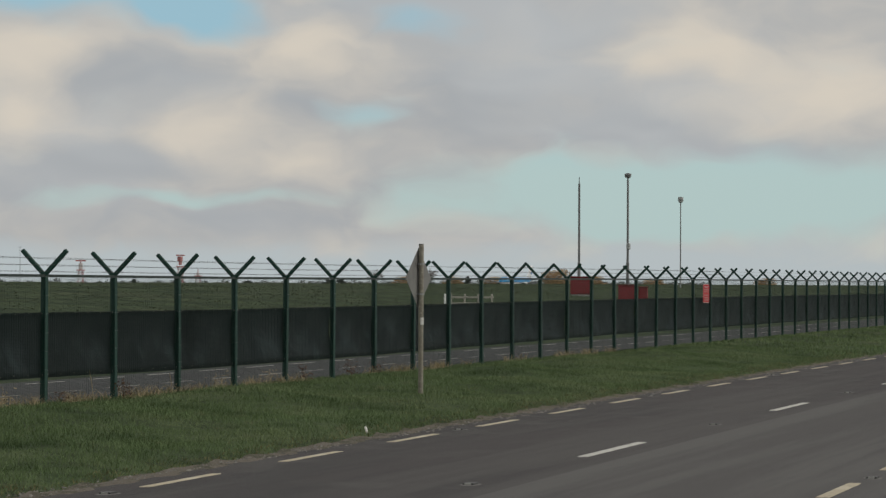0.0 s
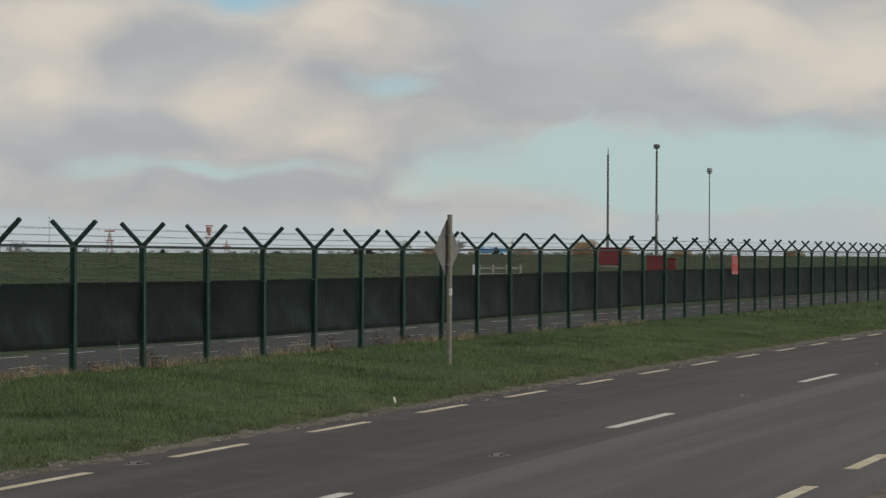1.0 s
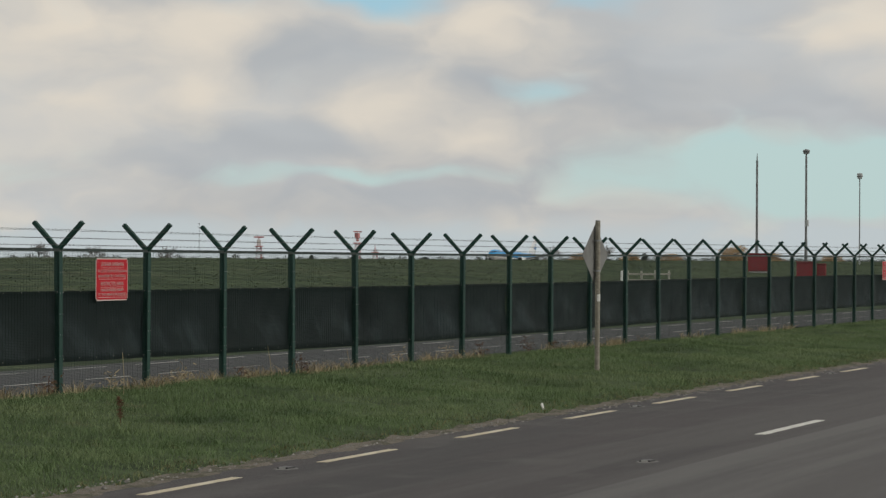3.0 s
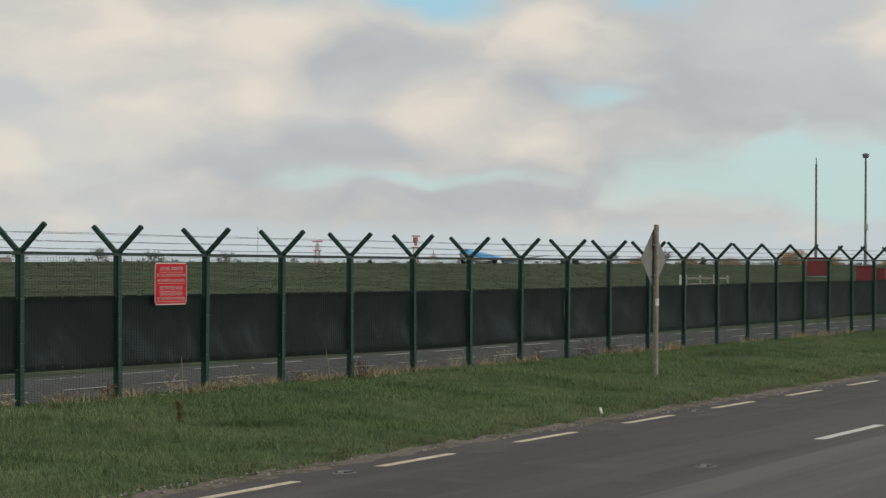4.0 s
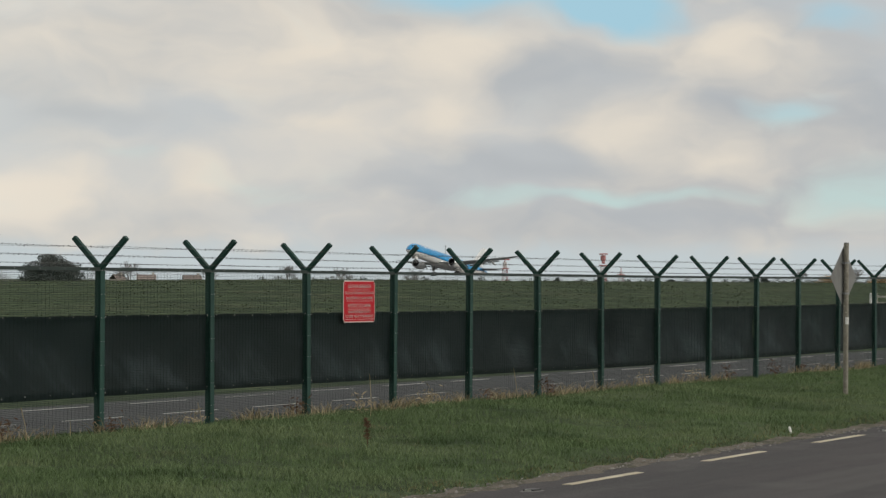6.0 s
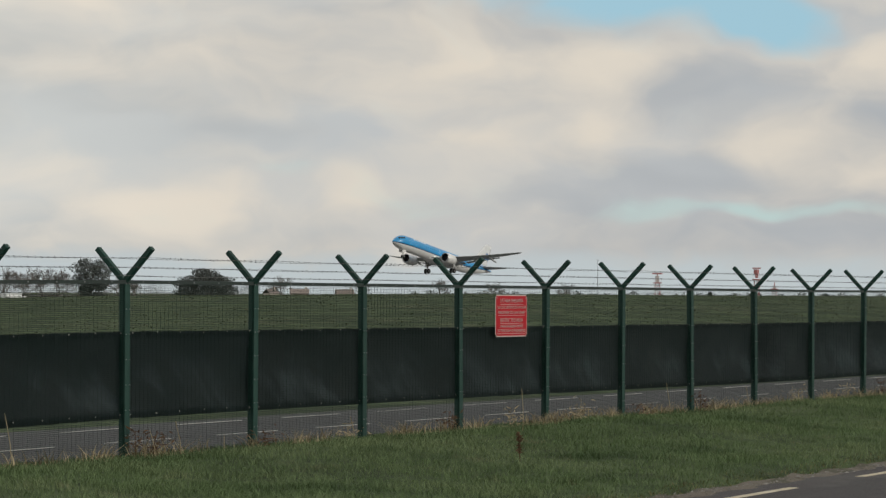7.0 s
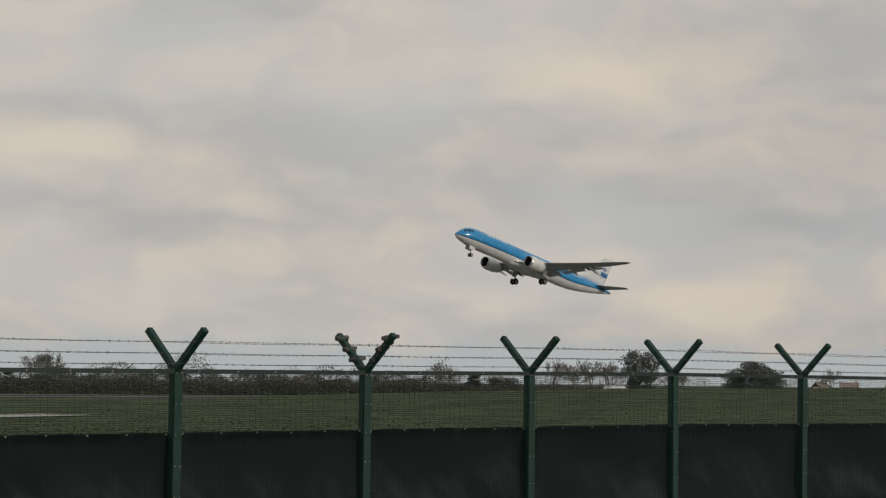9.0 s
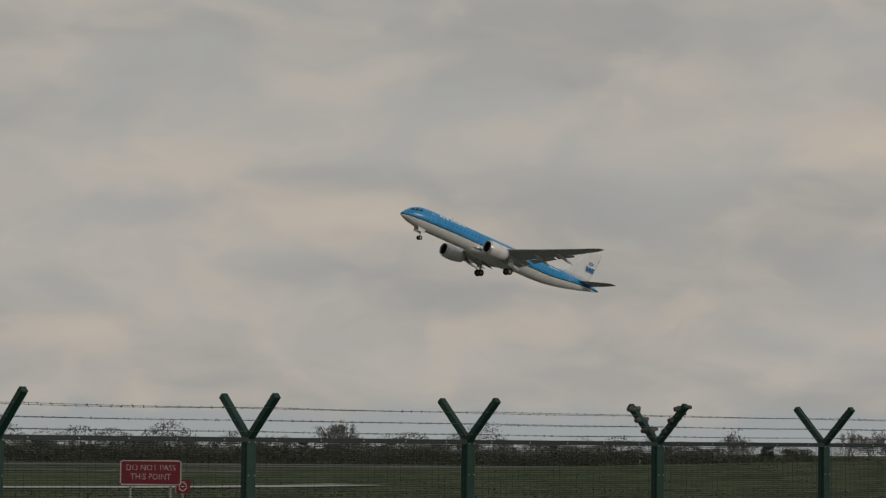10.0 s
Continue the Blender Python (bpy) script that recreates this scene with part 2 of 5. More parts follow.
SIGNRED = material("sign_red", (0.46, 0.010, 0.022), 0.6, scales=((5.0, (0.43, 0.022, 0.034), 0.45, 0.65),), spec=0.2)
SIGNWHITE = material("sign_white", (0.58, 0.50, 0.48), 0.6, scales=((7.0, (0.48, 0.41, 0.39), 0.5, 0.7),))
STUDBLACK = material("stud_body", (0.03, 0.03, 0.032), 0.5)
PAPER = material("white_litter", (0.7, 0.69, 0.66), 0.6)
AIRBLUE = (0.012, 0.30, 0.66)
HULLWHITE = material("airliner_white", (0.86, 0.85, 0.84), 0.32, scales=((0.7, (0.74, 0.73, 0.72), 0.45, 0.65),), coat=0.3)
FINWHITE = material("airliner_fin_white", (0.82, 0.83, 0.84), 0.3, scales=((0.8, (0.78, 0.79, 0.80), 0.45, 0.65),), coat=0.3)
WINGGREY = material("airliner_wing_grey", (0.52, 0.53, 0.54), 0.4, scales=((0.9, (0.46, 0.47, 0.48), 0.42, 0.62),))
METAL = material("polished_lip", (0.62, 0.63, 0.64), 0.28, 0.9)
DARK = material("dark_cavity", (0.02, 0.02, 0.022), 0.6)
FAN = material("fan_blades", (0.05, 0.05, 0.055), 0.4, 0.5)
RUBBER = material("tyre_rubber", (0.022, 0.021, 0.021), 0.8)
GLASS = material("dark_glass", (0.015, 0.02, 0.028), 0.12, spec=0.6)
LOGOBLUE = material("logo_blue", (0.02, 0.17, 0.42), 0.4)
LOGOWHITE = material("logo_white", (0.75, 0.84, 0.90), 0.4)
LANDLIGHT = glow("landing_light", (1.0, 0.97, 0.88), 1.2)
MASTGREY = material("mast_grey", (0.17, 0.175, 0.185), 0.6, scales=((3.0, (0.21, 0.215, 0.22), 0.45, 0.65),))
MASTPALE = material("mast_pale", (0.38, 0.40, 0.41), 0.6)
SHEDRED = material("cabin_red", (0.28, 0.040, 0.052), 0.7, scales=((1.0, (0.28, 0.03, 0.04), 0.42, 0.62),))
# tower red and white are paled to imitate haze at a kilometre
TOWERRED = material("hazed_tower_red", (0.46, 0.19, 0.19), 0.7)
TOWERWHITE = material("hazed_tower_white", (0.6, 0.56, 0.56), 0.7)
BARK = material("bark", (0.075, 0.062, 0.055), 0.95, scales=((2.0, (0.11, 0.095, 0.085), 0.45, 0.65),))
# twigs lightened in the base colour for distance haze
TWIG = material("hazed_winter_twigs", (0.20, 0.185, 0.175), 0.95, island=0.3)
# aerial haze over the far evergreens is put into this lightened base
EVERGREEN = material("hazed_evergreen_leaf", (0.104, 0.115, 0.108), 0.9, island=0.25, spec=0.1)
# pale grey stands in for haze on the horizon hedges
HORIZON = material("hazed_horizon_scrub", (0.17, 0.18, 0.17), 0.95, island=0.15, spec=0.1)
# hedge brown lightened likewise, haze painted into the base
HEDGELEAF = material("hazed_hedge_leaf", (0.115, 0.112, 0.095), 0.9, island=0.5, spec=0.1)
# russet brightened so the colour carries the far trees' haze
AUTUMN = material("hazed_autumn_leaf", (0.44, 0.31, 0.17), 0.9, island=0.35, spec=0.1)
OLIVE = material("olive_leaf", (0.13, 0.13, 0.055), 0.9, island=0.4, spec=0.1)
RENDERED = material("cream_render", (0.55, 0.50, 0.44), 0.9, scales=((0.6, (0.48, 0.44, 0.38), 0.45, 0.65),), vary=0.2)
ROOF = material("brown_roof", (0.27, 0.225, 0.205), 0.9, scales=((0.8, (0.23, 0.19, 0.175), 0.42, 0.62),), vary=0.25)
OLDWOOD = material("bleached_timber", (0.47, 0.45, 0.41), 0.85, scales=(((2, 2, 14), (0.38, 0.36, 0.32), 0.42, 0.62),), vary=0.12)
WHITECLAD = material("white_cladding", (0.85, 0.86, 0.87), 0.6, scales=((0.5, (0.76, 0.77, 0.78), 0.45, 0.65),))


def weather_cloth(m):
    """Slanting smears of pale road dust over the lower half of the cloth, running on from bay to bay."""
    t = m.node_tree
    b = t.nodes["Principled BSDF"]
    clean = b.inputs["Base Color"].links[0].from_socket
    geo = t.nodes.new("ShaderNodeNewGeometry")
    xyz = t.nodes.new("ShaderNodeSeparateXYZ")
    t.links.new(geo.outputs["Position"], xyz.inputs[0])

    def ma(op, a, c):
        n = t.nodes.new("ShaderNodeMath")
        n.operation = op
        for slot, v in zip(n.inputs, (a, c)):
            if isinstance(v, (int, float)):
                slot.default_value = v
            else:
                t.links.new(v, slot)
        return n.outputs[0]

    def ramp(v, lo, hi):
        n = t.nodes.new("ShaderNodeMapRange")
        n.interpolation_type = "SMOOTHSTEP"
        t.links.new(v, n.inputs[0])
        n.inputs[1].default_value, n.inputs[2].default_value = lo, hi
        return n.outputs[0]

    def smear(sx, sz, lean, seed, detail):
        co = t.nodes.new("ShaderNodeCombineXYZ")
        t.links.new(ma("MULTIPLY", ma("ADD", xyz.outputs[0], ma("MULTIPLY", xyz.outputs[2], lean)), sx), co.inputs[0])
        t.links.new(ma("MULTIPLY", xyz.outputs[2], sz), co.inputs[1])
        co.inputs[2].default_value = seed
        n = t.nodes.new("ShaderNodeTexNoise")
        n.inputs["Scale"].default_value, n.inputs["Detail"].default_value = 1.0, detail
        t.links.new(co.outputs[0], n.inputs["Vector"])
        return n.outputs[0]
    patches = ramp(ma("ADD", ma("MULTIPLY", smear(1.1, 1.2, 0.9, 2.0, 3.0), 0.7), ma("MULTIPLY", smear(4.0, 2.0, 0.7, 5.0, 4.0), 0.3)), 0.44, 0.66)
    height = ma("ADD", xyz.outputs[2], ma("MULTIPLY", ma("SUBTRACT", smear(0.8, 0.0, 0.0, 9.0, 2.0), 0.5), 0.6))
    reach = ma("MULTIPLY", ramp(height, 0.25, 0.50), ramp(height, 1.05, 0.65))
    mx = t.nodes.new("ShaderNodeMix")
    mx.data_type = "RGBA"
    t.links.new(ma("MULTIPLY", ma("MULTIPLY", patches, reach), 0.65), mx.inputs[0])
    t.links.new(clean, mx.inputs[6])
    mx.inputs[7].default_value = (0.105, 0.138, 0.158, 1)
    b.inputs["Sheen Weight"].default_value, b.inputs["Sheen Roughness"].default_value = 0.17, 0.45
    b.inputs["Sheen Tint"].default_value = (0.75, 0.85, 0.9, 1)
    t.links.new(mx.outputs[2], b.inputs["Base Color"])


weather_cloth(SCREEN)


def livery():
    """Sky-blue upper hull over a pale belly, with a thin dark line between them."""
    m = material("airliner_livery", (0.62, 0.61, 0.60), 0.3, coat=0.35)
    t = m.node_tree
    b = t.nodes["Principled BSDF"]
    co = t.nodes.new("ShaderNodeTexCoord")
    s = t.nodes.new("ShaderNodeSeparateXYZ")
    t.links.new(co.outputs["Object"], s.inputs[0])

    def ma(op, a, c):
        n = t.nodes.new("ShaderNodeMath")
        n.operation = op
        for slot, v in zip(n.inputs, (a, c)):
            if isinstance(v, (int, float)):
                slot.default_value = v
            else:
                t.links.new(v, slot)
        return n.outputs[0]

    def edge(v, lo, hi):
        n = t.nodes.new("ShaderNodeMapRange")
        n.interpolation_type = "SMOOTHSTEP"
        t.links.new(v, n.inputs[0])
        n.inputs[1].default_value, n.inputs[2].default_value = lo, hi
        return n.outputs[0]
    x, z = s.outputs[0], s.outputs[2]
    # the parting line dips towards the nose and climbs under the tail
    line = ma("ADD", ma("MULTIPLY", edge(x, 8.0, 20.0), -0.14), ma("ADD", ma("MULTIPLY", edge(x, -8.0, -20.5), 1.12), -0.46))
    d = ma("SUBTRACT", z, line)
    noise_tex = t.nodes.new("ShaderNodeTexNoise")
    noise_tex.inputs["Scale"].default_value = 0.6
    t.links.new(co.outputs["Object"], noise_tex.inputs["Vector"])

    def mix(f, a, c):
        n = t.nodes.new("ShaderNodeMix")
        n.data_type = "RGBA"
        t.links.new(f, n.inputs[0])
        for slot, v in ((n.inputs[6], a), (n.inputs[7], c)):
            if isinstance(v, tuple):
                slot.default_value = (*v, 1)
            else:
                t.links.new(v, slot)
        return n.outputs[2]
    belly = mix(edge(noise_tex.outputs[0], 0.4, 0.65), (0.88, 0.87, 0.86), (0.82, 0.81, 0.80))
    colour = mix(edge(d, -0.02, 0.0), belly, (0.005, 0.03, 0.11))
    colour = mix(edge(d, 0.13, 0.15), colour, mix(edge(noise_tex.outputs[0], 0.4, 0.65), AIRBLUE, (0.012, 0.26, 0.58)))
    t.links.new(colour, b.inputs["Base Color"])
    return m


LIVERY = livery()

# ---- builders ----


def mesh_of(name, bm, *materials):
    me = bpy.data.meshes.new(name)
    bm.to_mesh(me)
    bm.free()
    for m in materials:
        me.materials.append(m)
    return me


def part(name, bm, m, parent, label="", smooth=False, at=None):
    """Links a bmesh as one mesh object under a thing or under a part."""
    me = mesh_of(name, bm, m) if isinstance(bm, bmesh.types.BMesh) else bm
    if smooth:
        me.shade_smooth()
    ob = new(name, me)
    ob.parent = parent
    if at is not None:
        ob.matrix_basis = at
    if label:
        ob["label"] = label
    return ob


def empty(name, m=None):
    ob = new(name)
    ob.empty_display_size = 0.2
    if m is not None:
        ob.matrix_basis = m
    return ob


def box(bm, x0, x1, y0, y1, z0, z1, m=None, bevel=0.0):
    t = Matrix.Translation(((x0 + x1) / 2, (y0 + y1) / 2, (z0 + z1) / 2)) @ Matrix.Diagonal((x1 - x0, y1 - y0, z1 - z0, 1))
    r = bmesh.ops.create_cube(bm, size=1, matrix=t if m is None else m @ t)
    if bevel:
        es = list({e for v in r["verts"] for e in v.link_edges})
        bmesh.ops.bevel(bm, geom=es, offset=bevel, segments=1, affect="EDGES")
    return bm


def tube(bm, a, b, r0, r1=None, n=8, caps=True):
    a, b = Vector(a), Vector(b)
    d = b - a
    q = d.to_track_quat("Z", "Y").to_matrix().to_4x4()
    bmesh.ops.create_cone(bm, cap_ends=caps, segments=n, radius1=r0, radius2=r0 if r1 is None else r1, depth=d.length, matrix=Matrix.Translation((a + b) / 2) @ q)
    return bm


def loft(bm, rings, close=True):
    """Skin over a list of rings of points, all of one length."""
    vs = [[bm.verts.new(p) for p in ring] for ring in rings]
    n = len(vs[0])
    for u, v in zip(vs, vs[1:]):
        for i in range(n):
            bm.faces.new((u[i], u[(i + 1) % n], v[(i + 1) % n], v[i]))
    if close:
        bm.faces.new(vs[0][::-1])
        bm.faces.new(vs[-1])
    bmesh.ops.recalc_face_normals(bm, faces=bm.faces)
    return bm


def lathe(bm, profile, n, m):
    """Turns (x, radius) points about the x axis."""
    rings = [[m @ Vector((x, r * math.cos(2 * math.pi * k / n), r * math.sin(2 * math.pi * k / n))) for k in range(n)] for x, r in profile]
    return loft(bm, rings, close=False)


def smooth_step(a, b, v):
    t = np.clip((v - a) / (b - a), 0, 1)
    return t * t * (3 - 2 * t)

# ---- ground: one sheet with verge, road bed, airfield and a low ridge of rough grass ----
ROAD_Z, TRACK_Z = -0.30, -0.25


def ground_z(x, y):
    x, y = np.asarray(x, float), np.asarray(y, float)
    near = 0.35 * smooth_step(3.6, 1.2, y) - 0.36
    verge = -0.36 + 0.30 * smooth_step(11.45, 12.6, y) * 0.45 + 0.225 * smooth_step(12.0, 17.0, y) - 0.13 * smooth_step(16.4, 17.8, y)
    z = np.where(y < 8, near, verge)
    z = z - 0.15 * smooth_step(18.3, 19.8, y) + 0.0 * x
    ridge = 1.84 * smooth_step(74, 148, x) * smooth_step(27, 85, y) * (1 - smooth_step(95, 165, y))
    ridge = ridge + 0.10 * smooth_step(25, 32, y)
    lumps = 0.055 * np.sin(x * 0.9 + 1.3 * np.sin(y * 0.6)) * np.sin(y * 1.1) * smooth_step(12, 13.5, y) * (1 - smooth_step(17, 18, y))
    ridge = ridge - (0.75 * smooth_step(150, 230, y) + 0.75 * smooth_step(332, 400, y)) * smooth_step(2600, 1800, x)
    lumps = lumps + 0.09 * np.sin(x * 0.13 + 2 * np.sin(y * 0.05)) * smooth_step(30, 60, y) * (1 - smooth_step(95, 165, y)) * smooth_step(70, 150, x)
    return z + ridge + lumps


def steps(*spans):
    vals = []
    for a, b, n in spans:
        vals += list(np.linspace(a, b, n, endpoint=False))
    return np.array(vals + [spans[-1][1]])


def sheet(name, xs, ys, zf, m):
    X, Y = np.meshgrid(xs, ys)
    co = np.stack([X, Y, zf(X, Y)], -1).reshape(-1, 3)
    nx, ny = len(xs), len(ys)
    i = (np.arange(ny - 1)[:, None] * nx + np.arange(nx - 1)).ravel()
    faces = np.stack([i, i + 1, i + nx + 1, i + nx], -1)
    me = bpy.data.meshes.new(name)
    me.from_pydata(co.tolist(), [], faces.tolist())
    me.shade_smooth()
    me.materials.append(m)
    return new(name, me)


ground = sheet("ground", steps((-4000, -100, 10), (-100, 0, 20), (0, 130, 260), (130, 600, 120), (600, 4500, 30)),
               steps((-2500, -20, 8), (-20, 0, 10), (0, 30, 100), (30, 130, 60), (130, 400, 54), (400, 4500, 20)), ground_z, TURF)
tagged(ground, "rough mown winter grass of verge and airfield", "ground", kind="structure")


def drift(x):
    """How far the far side of the road has swung away from the fence's line at x."""
    x = np.asarray(x, float)
    return 0.58 * (1 - np.exp(-np.maximum(x - 20, 0) / 16.0)) - 0.30


def lane(x, y):
    """The line of a lane at x, from its y on the straight."""
    return y + drift(x) * (y - 4.3) / 6.84


def along_road(ob):
    """Bends a sheet laid on the straight to the road's own line."""
    for v in ob.data.vertices:
        v.co.y = float(lane(v.co.x, v.co.y))
    return ob


road = sheet("road", steps((-900, -20, 20), (-20, 140, 160), (140, 1500, 40)), steps((3.55, 11.6, 16)), lambda x, y: ROAD_Z + 0.02 * (1 - ((y - 7.9) / 4) ** 2) - 0.0 * x, ASPHALT)
road.data.materials.append(ASPHALT_OLD)
for f in road.data.polygons:
    f.material_index = 1 if f.center.y < 7.6 else 0
along_road(road)
tagged(road, "worn grey-brown asphalt two-lane road", "road", kind="structure")


def road_z(y):
    return ROAD_Z + 0.02 * (1 - ((y - 7.9) / 4) ** 2)


track = sheet("perimeter_track", steps((-900, 0, 8), (0, 200, 60), (200, 1500, 20)), steps((19.9, 24.35, 4)), lambda x, y: TRACK_Z + 0 * x, TRACK)
tagged(track, "dark asphalt service track inside the fence", "service road", kind="structure")
taxi = sheet("taxiway", steps((-900, 0, 4), (0, 500, 40), (500, 1500, 6)), steps((190, 232, 14)), lambda x, y: ground_z(x, y) + 0.05, TAXI)
tagged(taxi, "grey asphalt taxiway across the airfield", "taxiway", kind="structure")
runway = sheet("runway", np.array([-1500.0, 0, 800, 2500]), np.array([277.0, 300, 323]), lambda x, y: -0.88 + 0 * x, TAXI)
tagged(runway, "long grey asphalt runway", "runway", kind="structure")
shoulder = sheet("taxiway_shoulder", steps((-900, 0, 4), (0, 420, 60)), steps((166, 174, 5)), lambda x, y: ground_z(x, y) + 0.06, CONCRETE)
tagged(shoulder, "pale concrete shoulder beside the taxiway", "pavement", kind="structure")
strip = sheet("concrete_strip", steps((-600, 40, 6), (40, 86, 30)), np.array([97.0, 99.0, 101.0]), lambda x, y: ground_z(x, y) + 0.05, CONCRETE)
tagged(strip, "narrow pale concrete strip in the grass", "pavement", kind="structure")
grit = sheet("gravel_margin", steps((-60, 10, 30), (10, 130, 480), (130, 500, 40)), np.array([11.45, 11.55, 11.70, 11.86]), lambda x, y: np.where(y < 11.5, ROAD_Z - 0.012, ROAD_Z + 0.006 + 0.022 * np.sin(x * 5.1 + y * 9) + 0.014 * np.sin(x * 13.7 - y * 5)) + 0.0 * x, GRIT)
along_road(grit)
tagged(grit, "strip of grit and dirt along the road edge", "gravel", kind="structure")
grit2 = sheet("gravel_shoulder", steps((-60, 10, 30), (10, 130, 120)), np.array([2.2, 3.0, 3.45, 3.75]), lambda x, y: ROAD_Z + 0.006 + 0.03 * np.sin(x * 2.1 + y * 5) * (3.75 - y), GRIT)
tagged(grit2, "loose grit shoulder on the near side of the road", "gravel", kind="structure")


def marking(name, x0, length, y, width, m, label, z=None, group=""):
    """A painted stripe a few millimetres thick with slightly worn ends."""
    bm = bmesh.new()
    n = 10
    zz = (road_z(y) if z is None else z)
    rows = []
    for k in range(n + 1):
        x = length * k / n
        w = width / 2 * (1 + 0.05 * math.sin(k * 2.3 + x0))
        rows.append([(x, -w, -0.01), (x, -w, 0.005), (x, w, 0.005), (x, w, -0.01)])
    loft(bm, rows)
    ob = new(name, mesh_of(name, bm, m))
    if z is None:
        turn = math.atan2(float(lane(x0 + length, y) - lane(x0, y)), length)
        ob.matrix_basis = pose(x0, float(lane(x0, y)), zz, 0, 0, math.degrees(turn))
    else:
        ob.location = (x0, y, zz)
    tagged(ob, label, "road marking", group)
    return ob


for k in range(-3, 26):
    marking("edge_dash", 24.93 + 4.09 * k, 2.03, 11.14, 0.105, CREAM, "cream broken edge line painted on the asphalt", group="far edge line")
for k in range(-3, 20):
    marking("edge_dash", 26.0 + 4.1 * k, 2.0, 4.40, 0.13, CREAM, "cream broken edge line painted near the grit shoulder", group="near edge line")
for k in range(-2, 9):
    marking("centre_dash", 30.90 + 12.45 * k, 3.15, 8.06, 0.125, WHITEPAINT, "white centre line dash on worn asphalt", group="centre line")
for k in range(-6, 40):
    marking("track_dash", 34.14 + 2.6 * k, 1.5, 21.55, 0.05, WHITEPAINT, "thin white line on the service track", TRACK_Z, "service track lines")
    marking("track_dash", 36.6 + 2.9 * k, 1.7, 23.75, 0.05, WHITEPAINT, "thin white line on the service track", TRACK_Z, "service track lines")


def road_stud():
    e = empty("road_stud")
    bm = bmesh.new()
    box(bm, -0.09, 0.09, -0.06, 0.06, 0.0, 0.022, bevel=0.008)
    part("stud_body", bm, STUDBLACK, e)
    for s in (-1, 1):
        bm = bmesh.new()
        box(bm, s * 0.092 - 0.006, s * 0.092 + 0.006, -0.035, 0.035, 0.006, 0.02, bevel=0.003)
        part("reflector", bm, CLIP, e, "pale glass reflector")
    bm = bmesh.new()
    rim = [[(r * math.cos(a) * (1 + 0.12 * math.sin(3 * a)), 0.55 * r * math.sin(a) * (1 + 0.1 * math.cos(5 * a)), z) for a in np.linspace(0, 2 * math.pi, 18, endpoint=False)] for r, z in ((0.19, -0.01), (0.18, 0.004), (0.08, 0.006))]
    loft(bm, rim)
    part("resin_patch", bm, material("resin_patch", (0.20, 0.195, 0.19), 0.85, scales=((10.0, (0.12, 0.116, 0.114), 0.45, 0.6),)), e, "pale worn patch round the stud")
    return tagged(e, "small black reflecting road stud set in a pale patch", "road stud", "road studs")


stud = road_stud()
stud.location = (26.24, float(lane(26.24, 8.06)), road_z(8.06))
for k in range(-1, 8):
    if k:
        copy_thing(stud, pose(26.24 + 12.45 * k, float(lane(26.24 + 12.45 * k, 8.06)), road_z(8.06)))
    copy_thing(stud, pose(24.03 + 12.25 * k, float(lane(24.03 + 12.25 * k, 11.14)), road_z(11.14)))
    copy_thing(stud, pose(28.8 + 12.25 * k, 4.34, road_z(4.34)))


# grass of the verge
def tufts(name, xs, ys, rnd, height, width, m, lean=0.5, dull=1.0):
    """Many bent blades, each of three points a side, as one mesh."""
    n = len(xs)
    zs = ground_z(xs, ys) - 0.01
    a = rnd.uniform(0, 2 * math.pi, n)
    h = height * rnd.uniform(0.55, 1.25, n)
    w = width * rnd.uniform(0.7, 1.3, n)
    ln = lean * rnd.uniform(0.1, 1.0, n) * h
    b = a + rnd.uniform(-1.2, 1.2, n)
    dx, dy = np.cos(a) * w / 2, np.sin(a) * w / 2
    lx, ly = np.cos(b + 1.57) * ln, np.sin(b + 1.57) * ln
    base = np.stack([xs, ys, zs], -1)
    p0 = base + np.stack([-dx, -dy, 0 * dx], -1)
    p1 = base + np.stack([dx, dy, 0 * dx], -1)
    p2 = base + np.stack([-dx * 0.8 + lx * 0.35, -dy * 0.8 + ly * 0.35, h * 0.6], -1)
    p3 = base + np.stack([dx * 0.8 + lx * 0.35, dy * 0.8 + ly * 0.35, h * 0.6], -1)
    p4 = base + np.stack([lx, ly, h], -1)
    co = np.stack([p0, p1, p2, p3, p4], 1).reshape(-1, 3)
    i = np.arange(n) * 5
    me = bpy.data.meshes.new(name)
    quads = np.stack([i, i + 1, i + 3, i + 2], -1)
    tris = np.stack([i + 2, i + 3, i + 4], -1)
    me.vertices.add(len(co))
    me.vertices.foreach_set("co", co.ravel())
    loops = np.concatenate([quads.ravel(), tris.ravel()])
    me.loops.add(len(loops))
    me.loops.foreach_set("vertex_index", loops)
    starts = np.concatenate([np.arange(n) * 4, 4 * n + np.arange(n) * 3])
    me.polygons.add(2 * n)
    me.polygons.foreach_set("loop_start", starts)
    me.update(calc_edges=True)
    me.validate()
    me.materials.append(m)
    return new(name, me)


rnd_np = np.random.default_rng(5)


def scatter(n, x0, x1, y0, y1, power=1.0):
    return x0 + (x1 - x0) * rnd_np.random(n) ** power, y0 + (y1 - y0) * rnd_np.random(n)


gx, gy = scatter(430000, 13, 75, 11.55, 18.25, 1.35)
keep = gy > 11.72 + drift(gx) + 0.10 * np.sin(gx * 1.9) + 0.08 * np.sin(gx * 4.7 + 1.0)
gx, gy = gx[keep], gy[keep]
patch = np.sin(gx * 1.7 + 2 * np.sin(gy * 1.3)) * np.sin(gy * 2.3 + gx * 0.4) + 0.5 * np.sin(gx * 5.1 + gy * 3.7)
grass_h = 0.058 + 0.020 * patch
grass_h = grass_h * (0.5 + 0.5 * smooth_step(11.65, 12.4, gy))
